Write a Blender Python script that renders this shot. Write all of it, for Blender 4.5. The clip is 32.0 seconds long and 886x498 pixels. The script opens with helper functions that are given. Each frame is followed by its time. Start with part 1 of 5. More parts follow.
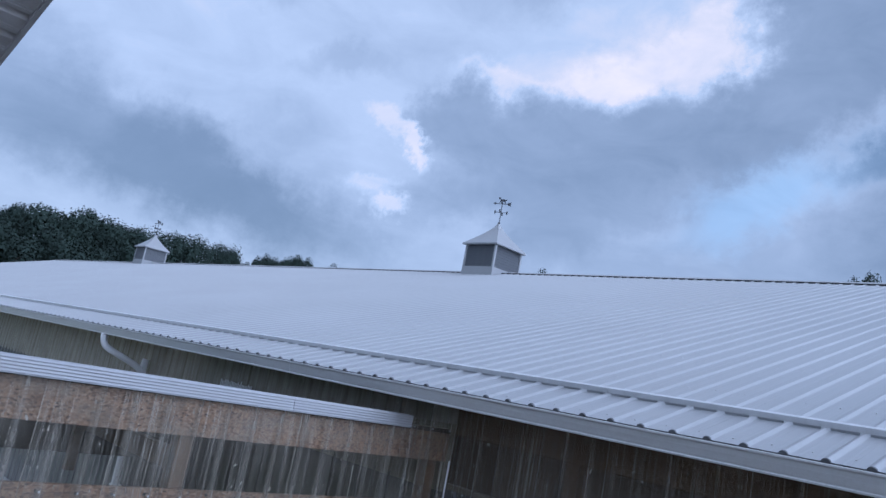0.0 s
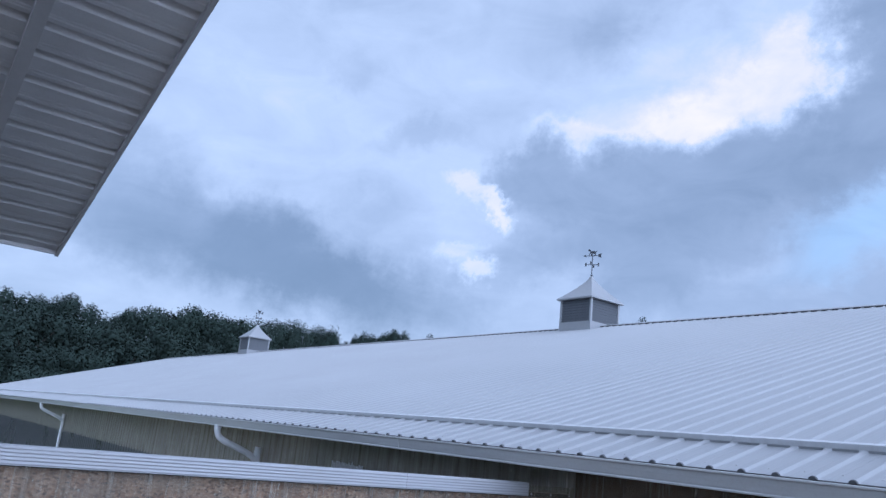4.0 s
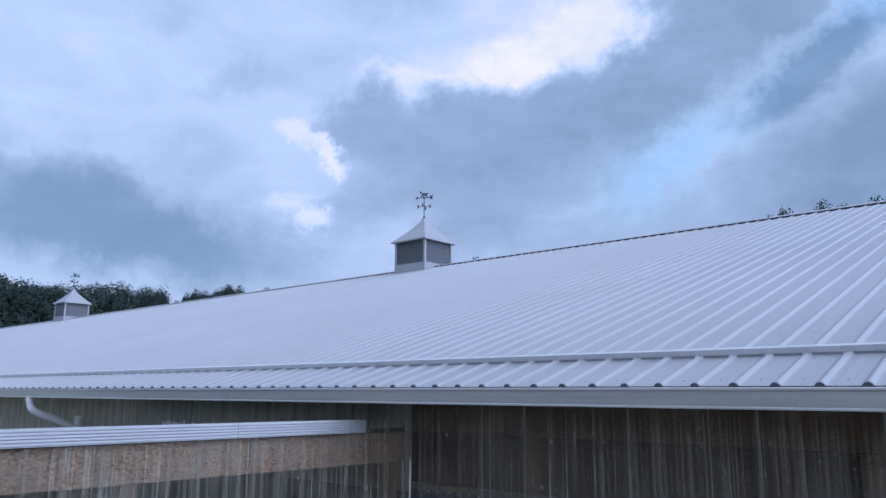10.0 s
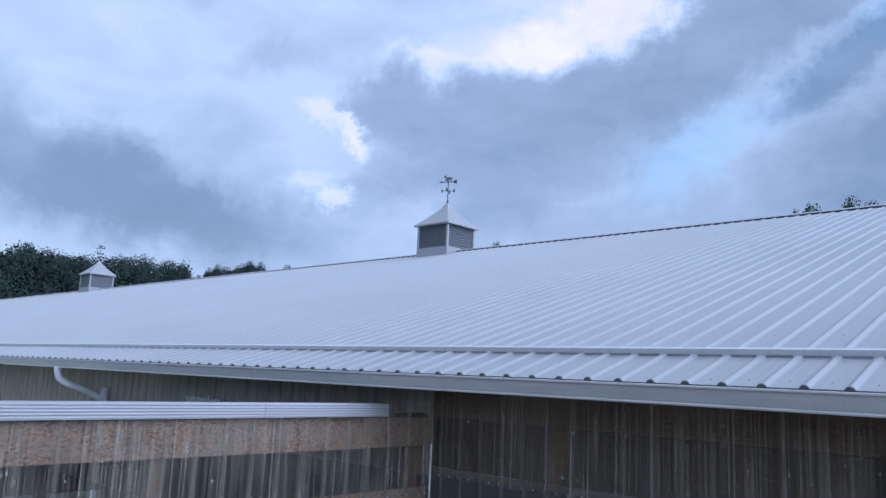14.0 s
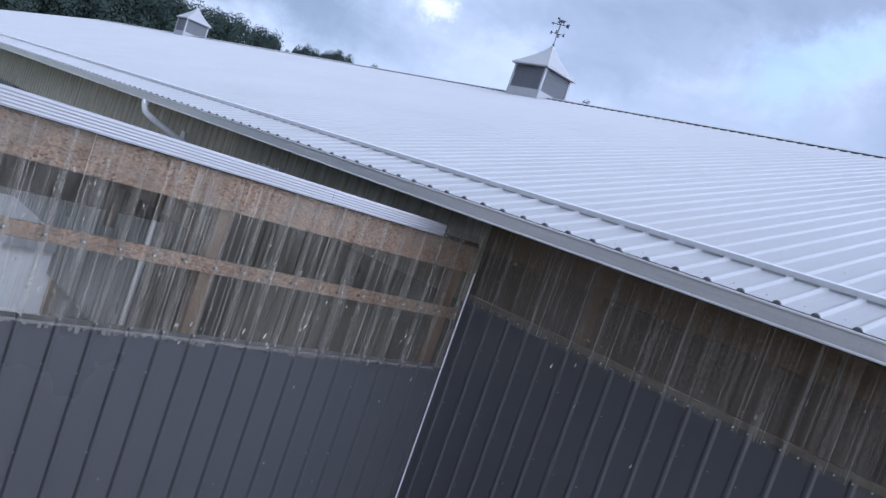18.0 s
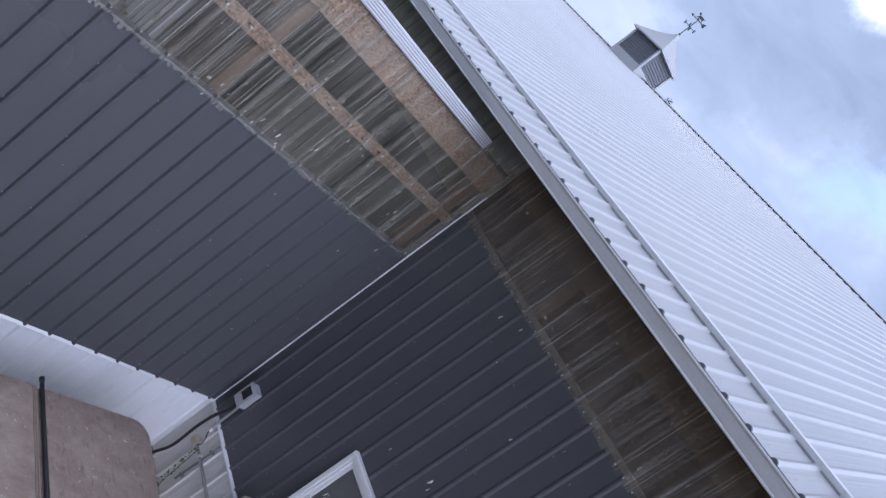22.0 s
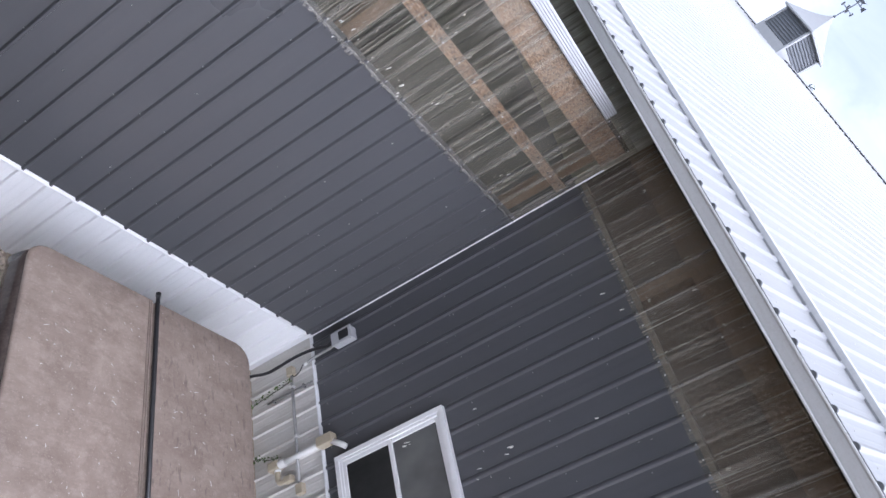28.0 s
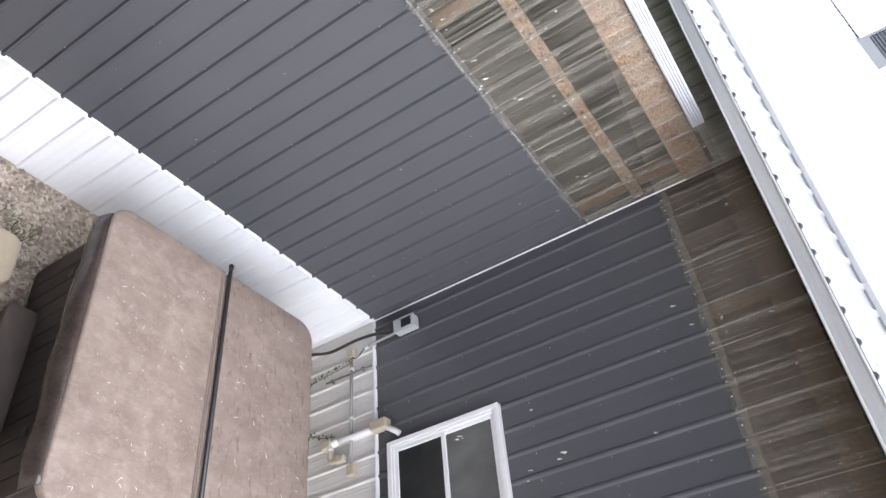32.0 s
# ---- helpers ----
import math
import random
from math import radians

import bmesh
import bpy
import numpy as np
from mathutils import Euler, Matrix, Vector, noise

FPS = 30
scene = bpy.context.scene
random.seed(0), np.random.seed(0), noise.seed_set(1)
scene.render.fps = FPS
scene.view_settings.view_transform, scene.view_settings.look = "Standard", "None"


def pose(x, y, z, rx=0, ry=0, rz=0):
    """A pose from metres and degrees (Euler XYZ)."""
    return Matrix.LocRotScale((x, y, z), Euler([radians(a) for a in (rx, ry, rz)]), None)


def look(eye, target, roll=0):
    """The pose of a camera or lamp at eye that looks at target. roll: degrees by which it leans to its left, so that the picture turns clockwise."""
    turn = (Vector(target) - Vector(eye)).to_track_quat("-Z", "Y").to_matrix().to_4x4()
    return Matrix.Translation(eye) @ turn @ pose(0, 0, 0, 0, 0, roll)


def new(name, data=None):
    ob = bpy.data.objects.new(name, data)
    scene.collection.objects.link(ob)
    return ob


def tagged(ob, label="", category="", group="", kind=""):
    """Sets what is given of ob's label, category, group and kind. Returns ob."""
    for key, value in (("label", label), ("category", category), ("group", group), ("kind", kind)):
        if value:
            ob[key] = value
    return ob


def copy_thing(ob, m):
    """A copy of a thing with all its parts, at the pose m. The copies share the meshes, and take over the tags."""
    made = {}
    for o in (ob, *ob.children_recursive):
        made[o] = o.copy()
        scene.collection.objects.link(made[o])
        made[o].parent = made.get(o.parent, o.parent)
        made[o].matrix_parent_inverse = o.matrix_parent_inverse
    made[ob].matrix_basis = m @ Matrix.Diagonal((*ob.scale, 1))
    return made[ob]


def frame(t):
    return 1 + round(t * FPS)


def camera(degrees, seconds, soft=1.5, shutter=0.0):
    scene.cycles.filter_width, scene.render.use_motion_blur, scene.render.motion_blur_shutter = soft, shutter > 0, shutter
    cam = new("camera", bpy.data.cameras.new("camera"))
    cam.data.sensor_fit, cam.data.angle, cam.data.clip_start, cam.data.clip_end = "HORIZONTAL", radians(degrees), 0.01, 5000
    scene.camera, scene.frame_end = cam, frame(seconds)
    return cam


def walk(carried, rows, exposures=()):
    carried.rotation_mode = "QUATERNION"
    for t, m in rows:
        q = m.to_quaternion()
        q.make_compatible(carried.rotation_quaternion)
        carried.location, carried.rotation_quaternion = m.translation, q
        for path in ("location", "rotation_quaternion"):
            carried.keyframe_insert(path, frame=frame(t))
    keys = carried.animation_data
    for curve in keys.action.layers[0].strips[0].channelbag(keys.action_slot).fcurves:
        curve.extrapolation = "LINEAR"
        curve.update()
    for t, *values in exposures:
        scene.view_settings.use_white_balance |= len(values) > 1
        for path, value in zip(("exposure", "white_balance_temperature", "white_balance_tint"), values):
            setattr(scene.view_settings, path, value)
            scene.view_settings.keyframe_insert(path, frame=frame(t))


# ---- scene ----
cam = camera(61.1, 32.0)
PATH = [
    (0.0, (4.954, -5.264, 4.741), (0.662, -1.216, 5.833), 10.84),
    (0.5, (4.955, -5.265, 4.734), (0.304, -1.709, 6.046), 8.97),
    (1.0, (4.949, -5.259, 4.715), (0.143, -1.867, 5.900), 8.12),
    (1.5, (4.934, -5.255, 4.695), (-0.003, -1.955, 5.555), 8.14),
    (2.0, (4.922, -5.257, 4.691), (-0.084, -2.013, 5.336), 7.71),
    (2.5, (4.923, -5.250, 4.694), (-0.058, -1.977, 5.389), 6.88),
    (3.0, (4.925, -5.249, 4.721), (0.045, -1.929, 5.795), 6.16),
    (3.5, (4.920, -5.251, 4.735), (0.111, -1.945, 6.131), 6.12),
    (5.5, (4.851, -5.196, 4.756), (0.360, -1.514, 6.263), 6.67),
    (6.0, (4.842, -5.183, 4.750), (0.409, -1.405, 6.190), 6.00),
    (6.5, (4.835, -5.173, 4.744), (0.436, -1.333, 6.125), 5.42),
    (7.0, (4.830, -5.167, 4.742), (0.463, -1.290, 6.118), 5.04),
    (7.5, (4.838, -5.161, 4.741), (0.504, -1.270, 6.180), 4.92),
    (8.0, (4.848, -5.159, 4.752), (0.570, -1.242, 6.287), 4.56),
    (8.5, (4.845, -5.156, 4.751), (0.654, -1.164, 6.335), 3.68),
    (9.0, (4.863, -5.139, 4.742), (0.784, -1.013, 6.273), 2.33),
    (9.5, (4.877, -5.118, 4.720), (0.912, -0.831, 6.097), 1.08),
    (10.0, (4.880, -5.108, 4.691), (0.987, -0.689, 5.837), 0.35),
    (10.5, (4.883, -5.101, 4.654), (1.012, -0.605, 5.552), 0.25),
    (11.0, (4.861, -5.098, 4.634), (0.972, -0.579, 5.310), 0.64),
    (11.5, (4.853, -5.101, 4.640), (0.939, -0.585, 5.169), 1.12),
    (12.0, (4.843, -5.101, 4.647), (0.901, -0.599, 5.090), 1.55),
    (12.5, (4.838, -5.101, 4.650), (0.853, -0.637, 5.093), 2.06),
    (13.0, (4.820, -5.119, 4.681), (0.788, -0.708, 5.216), 2.40),
    (13.5, (4.830, -5.167, 4.701), (0.760, -0.817, 5.419), 2.54),
    (14.0, (4.846, -5.176, 4.726), (0.820, -0.843, 5.736), 2.55),
    (14.5, (4.867, -5.182, 4.729), (0.945, -0.837, 6.048), 2.50),
    (16.5, (4.848, -5.212, 4.702), (1.125, -0.772, 6.260), 3.50),
    (17.0, (4.837, -5.209, 4.709), (0.905, -0.891, 6.082), 4.09),
    (17.5, (4.817, -5.216, 4.693), (0.567, -1.018, 5.247), 8.56),
    (18.0, (4.790, -5.264, 4.680), (0.539, -1.046, 4.310), 19.24),
    (18.5, (4.753, -5.271, 4.676), (0.726, -0.852, 4.158), 28.95),
    (19.0, (4.705, -5.270, 4.687), (0.937, -0.673, 3.869), 36.69),
    (19.5, (4.671, -5.274, 4.692), (1.156, -0.500, 3.770), 42.68),
    (20.0, (4.654, -5.301, 4.695), (1.198, -0.474, 3.823), 47.55),
    (20.5, (4.648, -5.334, 4.684), (1.110, -0.562, 3.838), 50.91),
    (21.0, (4.630, -5.356, 4.673), (0.979, -0.679, 3.785), 52.59),
    (21.5, (4.625, -5.352, 4.671), (0.903, -0.745, 3.715), 53.19),
    (22.0, (4.623, -5.361, 4.667), (0.850, -0.802, 3.680), 53.61),
    (22.5, (4.618, -5.369, 4.668), (0.814, -0.840, 3.662), 54.06),
    (23.0, (4.614, -5.362, 4.668), (0.788, -0.859, 3.628), 54.56),
    (23.5, (4.607, -5.358, 4.665), (0.771, -0.879, 3.561), 55.35),
    (24.0, (4.600, -5.358, 4.661), (0.770, -0.902, 3.448), 56.27),
    (24.5, (4.587, -5.358, 4.654), (0.776, -0.926, 3.300), 57.36),
    (25.0, (4.578, -5.352, 4.647), (0.788, -0.947, 3.152), 58.36),
    (25.5, (4.572, -5.348, 4.646), (0.802, -0.969, 3.030), 59.11),
    (27.5, (4.580, -5.340, 4.646), (0.806, -1.041, 2.837), 59.89),
    (28.0, (4.577, -5.343, 4.643), (0.792, -1.058, 2.820), 60.14),
    (28.5, (4.576, -5.342, 4.645), (0.776, -1.082, 2.797), 60.52),
    (29.0, (4.570, -5.340, 4.641), (0.752, -1.115, 2.751), 61.02),
    (29.5, (4.567, -5.347, 4.638), (0.737, -1.161, 2.686), 61.69),
    (30.0, (4.567, -5.357, 4.638), (0.730, -1.210, 2.617), 62.43),
    (30.5, (4.549, -5.350, 4.623), (0.720, -1.231, 2.532), 63.12),
    (31.0, (4.543, -5.347, 4.622), (0.724, -1.255, 2.462), 63.67),
    (31.5, (4.538, -5.342, 4.626), (0.726, -1.282, 2.394), 64.09),
    (32.0, (4.545, -5.340, 4.620), (0.731, -1.315, 2.329), 64.37),
]
walk(
    cam,
    [(t, look(eye, target, roll)) for t, eye, target, roll in PATH],
    [(0.0, -0.2, 4880, 17), (2.0, 0.05, 4880, 17), (3.0, 0.0, 4880, 17), (6.0, -0.14, 4880, 17), (9.0, -0.22, 4880, 17), (11.0, 0.05, 4870, 17), (13.0, 0.08, 4870, 17), (14.0, -0.05, 4870, 17), (17.0, -0.22, 4900, 18), (18.0, 0.32, 5220, 20), (19.0, 0.35, 5300, 22), (24.0, 0.47, 5340, 23), (25.5, 0.72, 5620, 21), (28.0, 1.05, 5750, 20), (30.0, 1.27, 5880, 19), (32.0, 1.5, 6100, 18)],
)
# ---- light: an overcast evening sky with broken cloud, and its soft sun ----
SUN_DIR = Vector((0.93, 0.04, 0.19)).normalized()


def make_world():
    w = bpy.data.worlds.new("evening_sky")
    w.use_nodes = True
    scene.world = w
    t = w.node_tree
    t.nodes.clear()

    def nd(kind, **kw):
        n = t.nodes.new(kind)
        for key, value in kw.items():
            n.inputs[key].default_value = value
        return n

    def math_(op, a, b=None, clamp=False):
        n = t.nodes.new("ShaderNodeMath")
        n.operation, n.use_clamp = op, clamp
        for i, s in enumerate((a, b)):
            if s is None:
                continue
            if isinstance(s, (int, float)):
                n.inputs[i].default_value = s
            else:
                t.links.new(s, n.inputs[i])
        return n.outputs[0]

    co = nd("ShaderNodeTexCoord").outputs["Generated"]
    sep = t.nodes.new("ShaderNodeSeparateXYZ")
    t.links.new(co, sep.inputs[0])
    # bearing west of north and height above the horizon, in degrees
    bearing = math_("MULTIPLY", math_("ARCTAN2", math_("MULTIPLY", sep.outputs["X"], -1.0), sep.outputs["Y"]), math.degrees(1))
    height = math_("MULTIPLY", math_("ARCSINE", sep.outputs["Z"]), math.degrees(1))
    flat = t.nodes.new("ShaderNodeCombineXYZ")
    t.links.new(bearing, flat.inputs[0])
    t.links.new(height, flat.inputs[1])
    # ragged cloud edges: the place is pushed about by noise of two sizes
    push = nd("ShaderNodeTexNoise", Scale=7.0, Detail=10.0, Roughness=0.62)
    t.links.new(co, push.inputs["Vector"])
    off = t.nodes.new("ShaderNodeVectorMath")
    off.operation = "MULTIPLY_ADD"
    off.inputs[1].default_value, off.inputs[2].default_value = (9.0, 6.5, 0.0), (-4.5, -3.25, 0.0)
    t.links.new(push.outputs["Color"], off.inputs[0])
    add = t.nodes.new("ShaderNodeVectorMath")
    t.links.new(flat.outputs[0], add.inputs[0])
    t.links.new(off.outputs[0], add.inputs[1])
    # and finer rags
    push2 = nd("ShaderNodeTexNoise", Scale=22.0, Detail=9.0, Roughness=0.68)
    t.links.new(co, push2.inputs["Vector"])
    off2 = t.nodes.new("ShaderNodeVectorMath")
    off2.operation = "MULTIPLY_ADD"
    off2.inputs[1].default_value, off2.inputs[2].default_value = (4.6, 3.4, 0.0), (-2.3, -1.7, 0.0)
    t.links.new(push2.outputs["Color"], off2.inputs[0])
    add2 = t.nodes.new("ShaderNodeVectorMath")
    t.links.new(add.outputs[0], add2.inputs[0])
    t.links.new(off2.outputs[0], add2.inputs[1])
    way = add2.outputs[0]

    stretch = t.nodes.new("ShaderNodeMapping")
    stretch.inputs["Scale"].default_value = (1.0, 1.0, 2.2)
    stretch.inputs["Rotation"].default_value = (0.25, 0.3, 0.0)
    t.links.new(co, stretch.inputs["Vector"])
    big = nd("ShaderNodeTexNoise", Scale=4.2, Detail=10.0, Roughness=0.56, Distortion=0.6)
    t.links.new(stretch.outputs[0], big.inputs["Vector"])
    wisp = nd("ShaderNodeTexNoise", Scale=9.0, Detail=9.0, Roughness=0.58, Distortion=0.5)
    t.links.new(stretch.outputs[0], wisp.inputs["Vector"])
    value = math_("MULTIPLY_ADD", big.outputs["Fac"], 0.36)
    value.node.inputs[2].default_value = 0.40
    wisps = math_("MULTIPLY_ADD", wisp.outputs["Fac"], 0.30)
    wisps.node.inputs[2].default_value = -0.15

    def mask(az, el, wide, tall, tilt, edge):
        """1 inside an oval patch of sky, 0 outside, with an edge of the given softness."""
        put = t.nodes.new("ShaderNodeMapping")
        put.vector_type = "TEXTURE"
        put.inputs["Location"].default_value = (az, el, 0)
        put.inputs["Rotation"].default_value = (0, 0, radians(tilt))
        put.inputs["Scale"].default_value = (wide, tall, 1)
        t.links.new(way, put.inputs["Vector"])
        far = t.nodes.new("ShaderNodeVectorMath")
        far.operation = "LENGTH"
        t.links.new(put.outputs[0], far.inputs[0])
        mr = t.nodes.new("ShaderNodeMapRange")
        mr.interpolation_type = "SMOOTHSTEP"
        mr.inputs["From Min"].default_value, mr.inputs["From Max"].default_value = 1.0 + edge, max(0.0, 1.0 - edge)
        t.links.new(far.outputs["Value"], mr.inputs["Value"])
        return mr.outputs[0]

    def lay(value, rows):
        """Cloud masses laid one over the other, each drawing the value towards its own."""
        for az, el, wide, tall, tilt, goal, cover, edge in rows:
            m = math_("MULTIPLY", mask(az, el, wide, tall, tilt, edge), cover)
            diff = math_("SUBTRACT", goal, value)
            value = math_("MULTIPLY_ADD", m, diff)
            t.links.new(diff.node.inputs[1].links[0].from_socket, value.node.inputs[2])
        return value

    # bearing, height, two half widths, tilt, value, cover and softness: the far veil, the dark bank low in the west
    value = lay(value, (
        (66, 23.5, 17, 6.5, 0, 0.74, 0.8, 0.8), (62, 8.6, 16, 1.9, 5, 0.56, 0.8, 0.8), (24, 12.6, 14, 2.6, 0, 0.47, 0.8, 0.8),
        (67.0, 11.8, 12.5, 3.0, 8, 0.16, 0.95, 0.62), (76, 14.5, 8.0, 3.2, 14, 0.36, 0.6, 0.8), (58, 16.5, 6, 2.0, -20, 0.50, 0.6, 0.8),
        (41.7, 30.6, 2.3, 2.0, -20, 0.42, 0.75, 0.7), (56.4, 22.6, 3.2, 1.2, -25, 0.50, 0.7, 0.8), (63.4, 26.6, 2.0, 1.2, 0, 0.55, 0.7, 0.8),
    ))
    # the bright break and the clouds that stand before it
    value = lay(value, (
        (34.3, 26.4, 14, 5.0, -25, 0.80, 0.85, 0.7), (33.8, 25.9, 8.2, 2.1, -28, 0.89, 0.95, 0.5), (27.9, 27.9, 3.9, 3.1, -30, 0.90, 0.95, 0.45),
        (42.6, 23.4, 5.6, 1.0, 0, 0.85, 0.9, 0.55), (53, 18.4, 5, 3.0, 0, 0.70, 0.7, 0.7),
        (15.5, 28.6, 12, 4.6, -30, 0.31, 0.95, 0.40), (21.5, 30.6, 4.6, 3.2, 0, 0.34, 0.9, 0.4), (46.6, 19.9, 4.0, 2.9, 0, 0.36, 0.92, 0.38),
        (38.4, 19.8, 6.4, 3.4, 0, 0.35, 0.95, 0.34), (31.4, 20.6, 6.6, 3.0, -8, 0.34, 0.95, 0.36),
    ))
    value = lay(value, (
        (24.4, 23.0, 5.4, 3.0, -34, 0.35, 0.92, 0.45), (38.5, 15.0, 9.6, 4.0, -8, 0.36, 0.85, 0.6), (46.1, 11.4, 3.6, 1.9, -25, 0.66, 0.75, 0.7),
        (49.9, 17.6, 1.8, 0.8, 58, 0.89, 0.92, 0.55), (51.9, 19.2, 1.5, 0.7, 20, 0.82, 0.85, 0.6), (53.6, 14.5, 2.2, 0.7, 0, 0.80, 0.9, 0.6), (51.8, 13.2, 1.8, 0.65, 0, 0.87, 0.95, 0.6),
        (20.0, 19.4, 13.5, 2.0, -28, 0.66, 0.85, 0.6), (8.5, 26.0, 6.5, 1.8, -30, 0.66, 0.8, 0.6), (13.6, 22.2, 6.0, 1.8, -26, 0.24, 0.92, 0.5), (9.0, 16.2, 8.5, 4.2, -12, 0.22, 0.9, 0.6),
    ))
    # clear blue air showing through between the right-hand clouds
    blue = math_("MAXIMUM", mask(24.0, 17.4, 5.5, 2.0, -28, 0.8), mask(9.2, 25.4, 4.5, 1.8, -28, 0.8))
    blue = math_("MAXIMUM", blue, math_("MULTIPLY", mask(17.0, 20.8, 7.0, 1.5, -28, 0.8), 0.6))
    value = math_("ADD", value, wisps)
    # the sky over head and behind is an even bright grey
    up = t.nodes.new("ShaderNodeMapRange")
    up.inputs["From Min"].default_value, up.inputs["From Max"].default_value = 0.5, 0.95
    up.inputs["To Max"].default_value = 0.22
    t.links.new(sep.outputs["Z"], up.inputs["Value"])
    value = math_("ADD", value, up.outputs[0])
    # the unseen low eastern sky is brightened, added light for the yard walls
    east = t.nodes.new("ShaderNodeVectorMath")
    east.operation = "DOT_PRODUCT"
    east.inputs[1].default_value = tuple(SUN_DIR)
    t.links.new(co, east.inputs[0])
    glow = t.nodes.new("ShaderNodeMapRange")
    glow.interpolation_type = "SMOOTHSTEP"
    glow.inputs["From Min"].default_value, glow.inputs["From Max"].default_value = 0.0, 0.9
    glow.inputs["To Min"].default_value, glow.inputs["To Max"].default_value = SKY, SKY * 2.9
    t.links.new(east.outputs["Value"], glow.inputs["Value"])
    ramp = t.nodes.new("ShaderNodeValToRGB")
    stops = ((0.0, (0.255, 0.315, 0.37)), (0.25, (0.345, 0.405, 0.46)), (0.5, (0.57, 0.625, 0.67)), (0.72, (0.82, 0.865, 0.885)), (0.86, (1.14, 1.02, 0.91)), (1.0, (1.6, 1.28, 1.04)))
    el = ramp.color_ramp.elements
    el[0].position, el[0].color = stops[0][0], (*stops[0][1], 1)
    el[1].position, el[1].color = stops[-1][0], (*stops[-1][1], 1)
    for p, c in stops[1:-1]:
        el.new(p).color = (*c, 1)
    t.links.new(value, ramp.inputs[0])
    # blue air between the clouds
    air = t.nodes.new("ShaderNodeTexSky")
    air.sky_type, air.sun_disc = "NISHITA", False
    air.sun_elevation, air.sun_rotation = math.asin(SUN_DIR.z), math.atan2(SUN_DIR.x, SUN_DIR.y)
    a1 = t.nodes.new("ShaderNodeBackground")
    a1.inputs["Strength"].default_value = 0.012
    t.links.new(air.outputs[0], a1.inputs[0])
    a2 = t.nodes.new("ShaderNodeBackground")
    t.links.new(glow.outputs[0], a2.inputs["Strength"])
    tint = t.nodes.new("ShaderNodeMix")
    tint.data_type, tint.blend_type = "RGBA", "MULTIPLY"
    tint.inputs[7].default_value = (0.84, 0.99, 1.08, 1)
    t.links.new(blue, tint.inputs[0])
    t.links.new(ramp.outputs[0], tint.inputs[6])
    t.links.new(tint.outputs[2], a2.inputs[0])
    both = t.nodes.new("ShaderNodeAddShader")
    t.links.new(a1.outputs[0], both.inputs[0])
    t.links.new(a2.outputs[0], both.inputs[1])
    out = t.nodes.new("ShaderNodeOutputWorld")
    t.links.new(both.outputs[0], out.inputs[0])


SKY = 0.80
make_world()
sun = new("sun", bpy.data.lights.new("sun", "SUN"))
sun.data.energy, sun.data.angle, sun.data.color = 2.3, radians(110), (1.0, 0.95, 0.90)
sun.matrix_world = look((0, 0, 30), Vector((0, 0, 30)) - SUN_DIR)

# ---- materials ----
RIB = 0.2286


def material(name, rough=0.6, metal=0.0, spec=0.5):
    m = bpy.data.materials.new(name)
    m.use_nodes = True
    t = m.node_tree
    b = t.nodes["Principled BSDF"]
    b.inputs["Roughness"].default_value, b.inputs["Metallic"].default_value = rough, metal
    b.inputs["Specular IOR Level"].default_value = spec
    return m, t, b


def coords(t, scale=(1, 1, 1), turn=(0, 0, 0), source="Object"):
    tc, mp = t.nodes.new("ShaderNodeTexCoord"), t.nodes.new("ShaderNodeMapping")
    mp.inputs["Scale"].default_value, mp.inputs["Rotation"].default_value = scale, turn
    t.links.new(tc.outputs[source], mp.inputs["Vector"])
    return mp.outputs[0]


def world_coords(t, scale=(1, 1, 1)):
    g, mp = t.nodes.new("ShaderNodeNewGeometry"), t.nodes.new("ShaderNodeMapping")
    mp.inputs["Scale"].default_value = scale
    t.links.new(g.outputs["Position"], mp.inputs["Vector"])
    return mp.outputs[0]


def noise_(t, vec, scale, detail=6.0, rough=0.6, lo=0.3, hi=0.7, distort=0.0):
    n, r = t.nodes.new("ShaderNodeTexNoise"), t.nodes.new("ShaderNodeMapRange")
    n.inputs["Scale"].default_value, n.inputs["Detail"].default_value = scale, detail
    n.inputs["Roughness"].default_value, n.inputs["Distortion"].default_value = rough, distort
    r.inputs["From Min"].default_value, r.inputs["From Max"].default_value = lo, hi
    t.links.new(vec, n.inputs["Vector"])
    t.links.new(n.outputs["Fac"], r.inputs["Value"])
    return r.outputs[0]


def mix_(t, fac, a, b, kind="MIX"):
    n = t.nodes.new("ShaderNodeMix")
    n.data_type, n.blend_type = "RGBA", kind
    for sock, v in ((n.inputs[0], fac), (n.inputs[6], a), (n.inputs[7], b)):
        if isinstance(v, (int, float)):
            sock.default_value = v
        elif isinstance(v, tuple):
            sock.default_value = (*v, 1)
        else:
            t.links.new(v, sock)
    return n.outputs[2]


def bump_(t, b, height, strength=0.3, distance=0.01):
    n = t.nodes.new("ShaderNodeBump")
    n.inputs["Strength"].default_value, n.inputs["Distance"].default_value = strength, distance
    t.links.new(height, n.inputs["Height"])
    t.links.new(n.outputs[0], b.inputs["Normal"])


def rand_(t, lo, hi):
    o, r = t.nodes.new("ShaderNodeObjectInfo"), t.nodes.new("ShaderNodeMapRange")
    r.inputs["To Min"].default_value, r.inputs["To Max"].default_value = lo, hi
    t.links.new(o.outputs["Random"], r.inputs["Value"])
    return r.outputs[0]


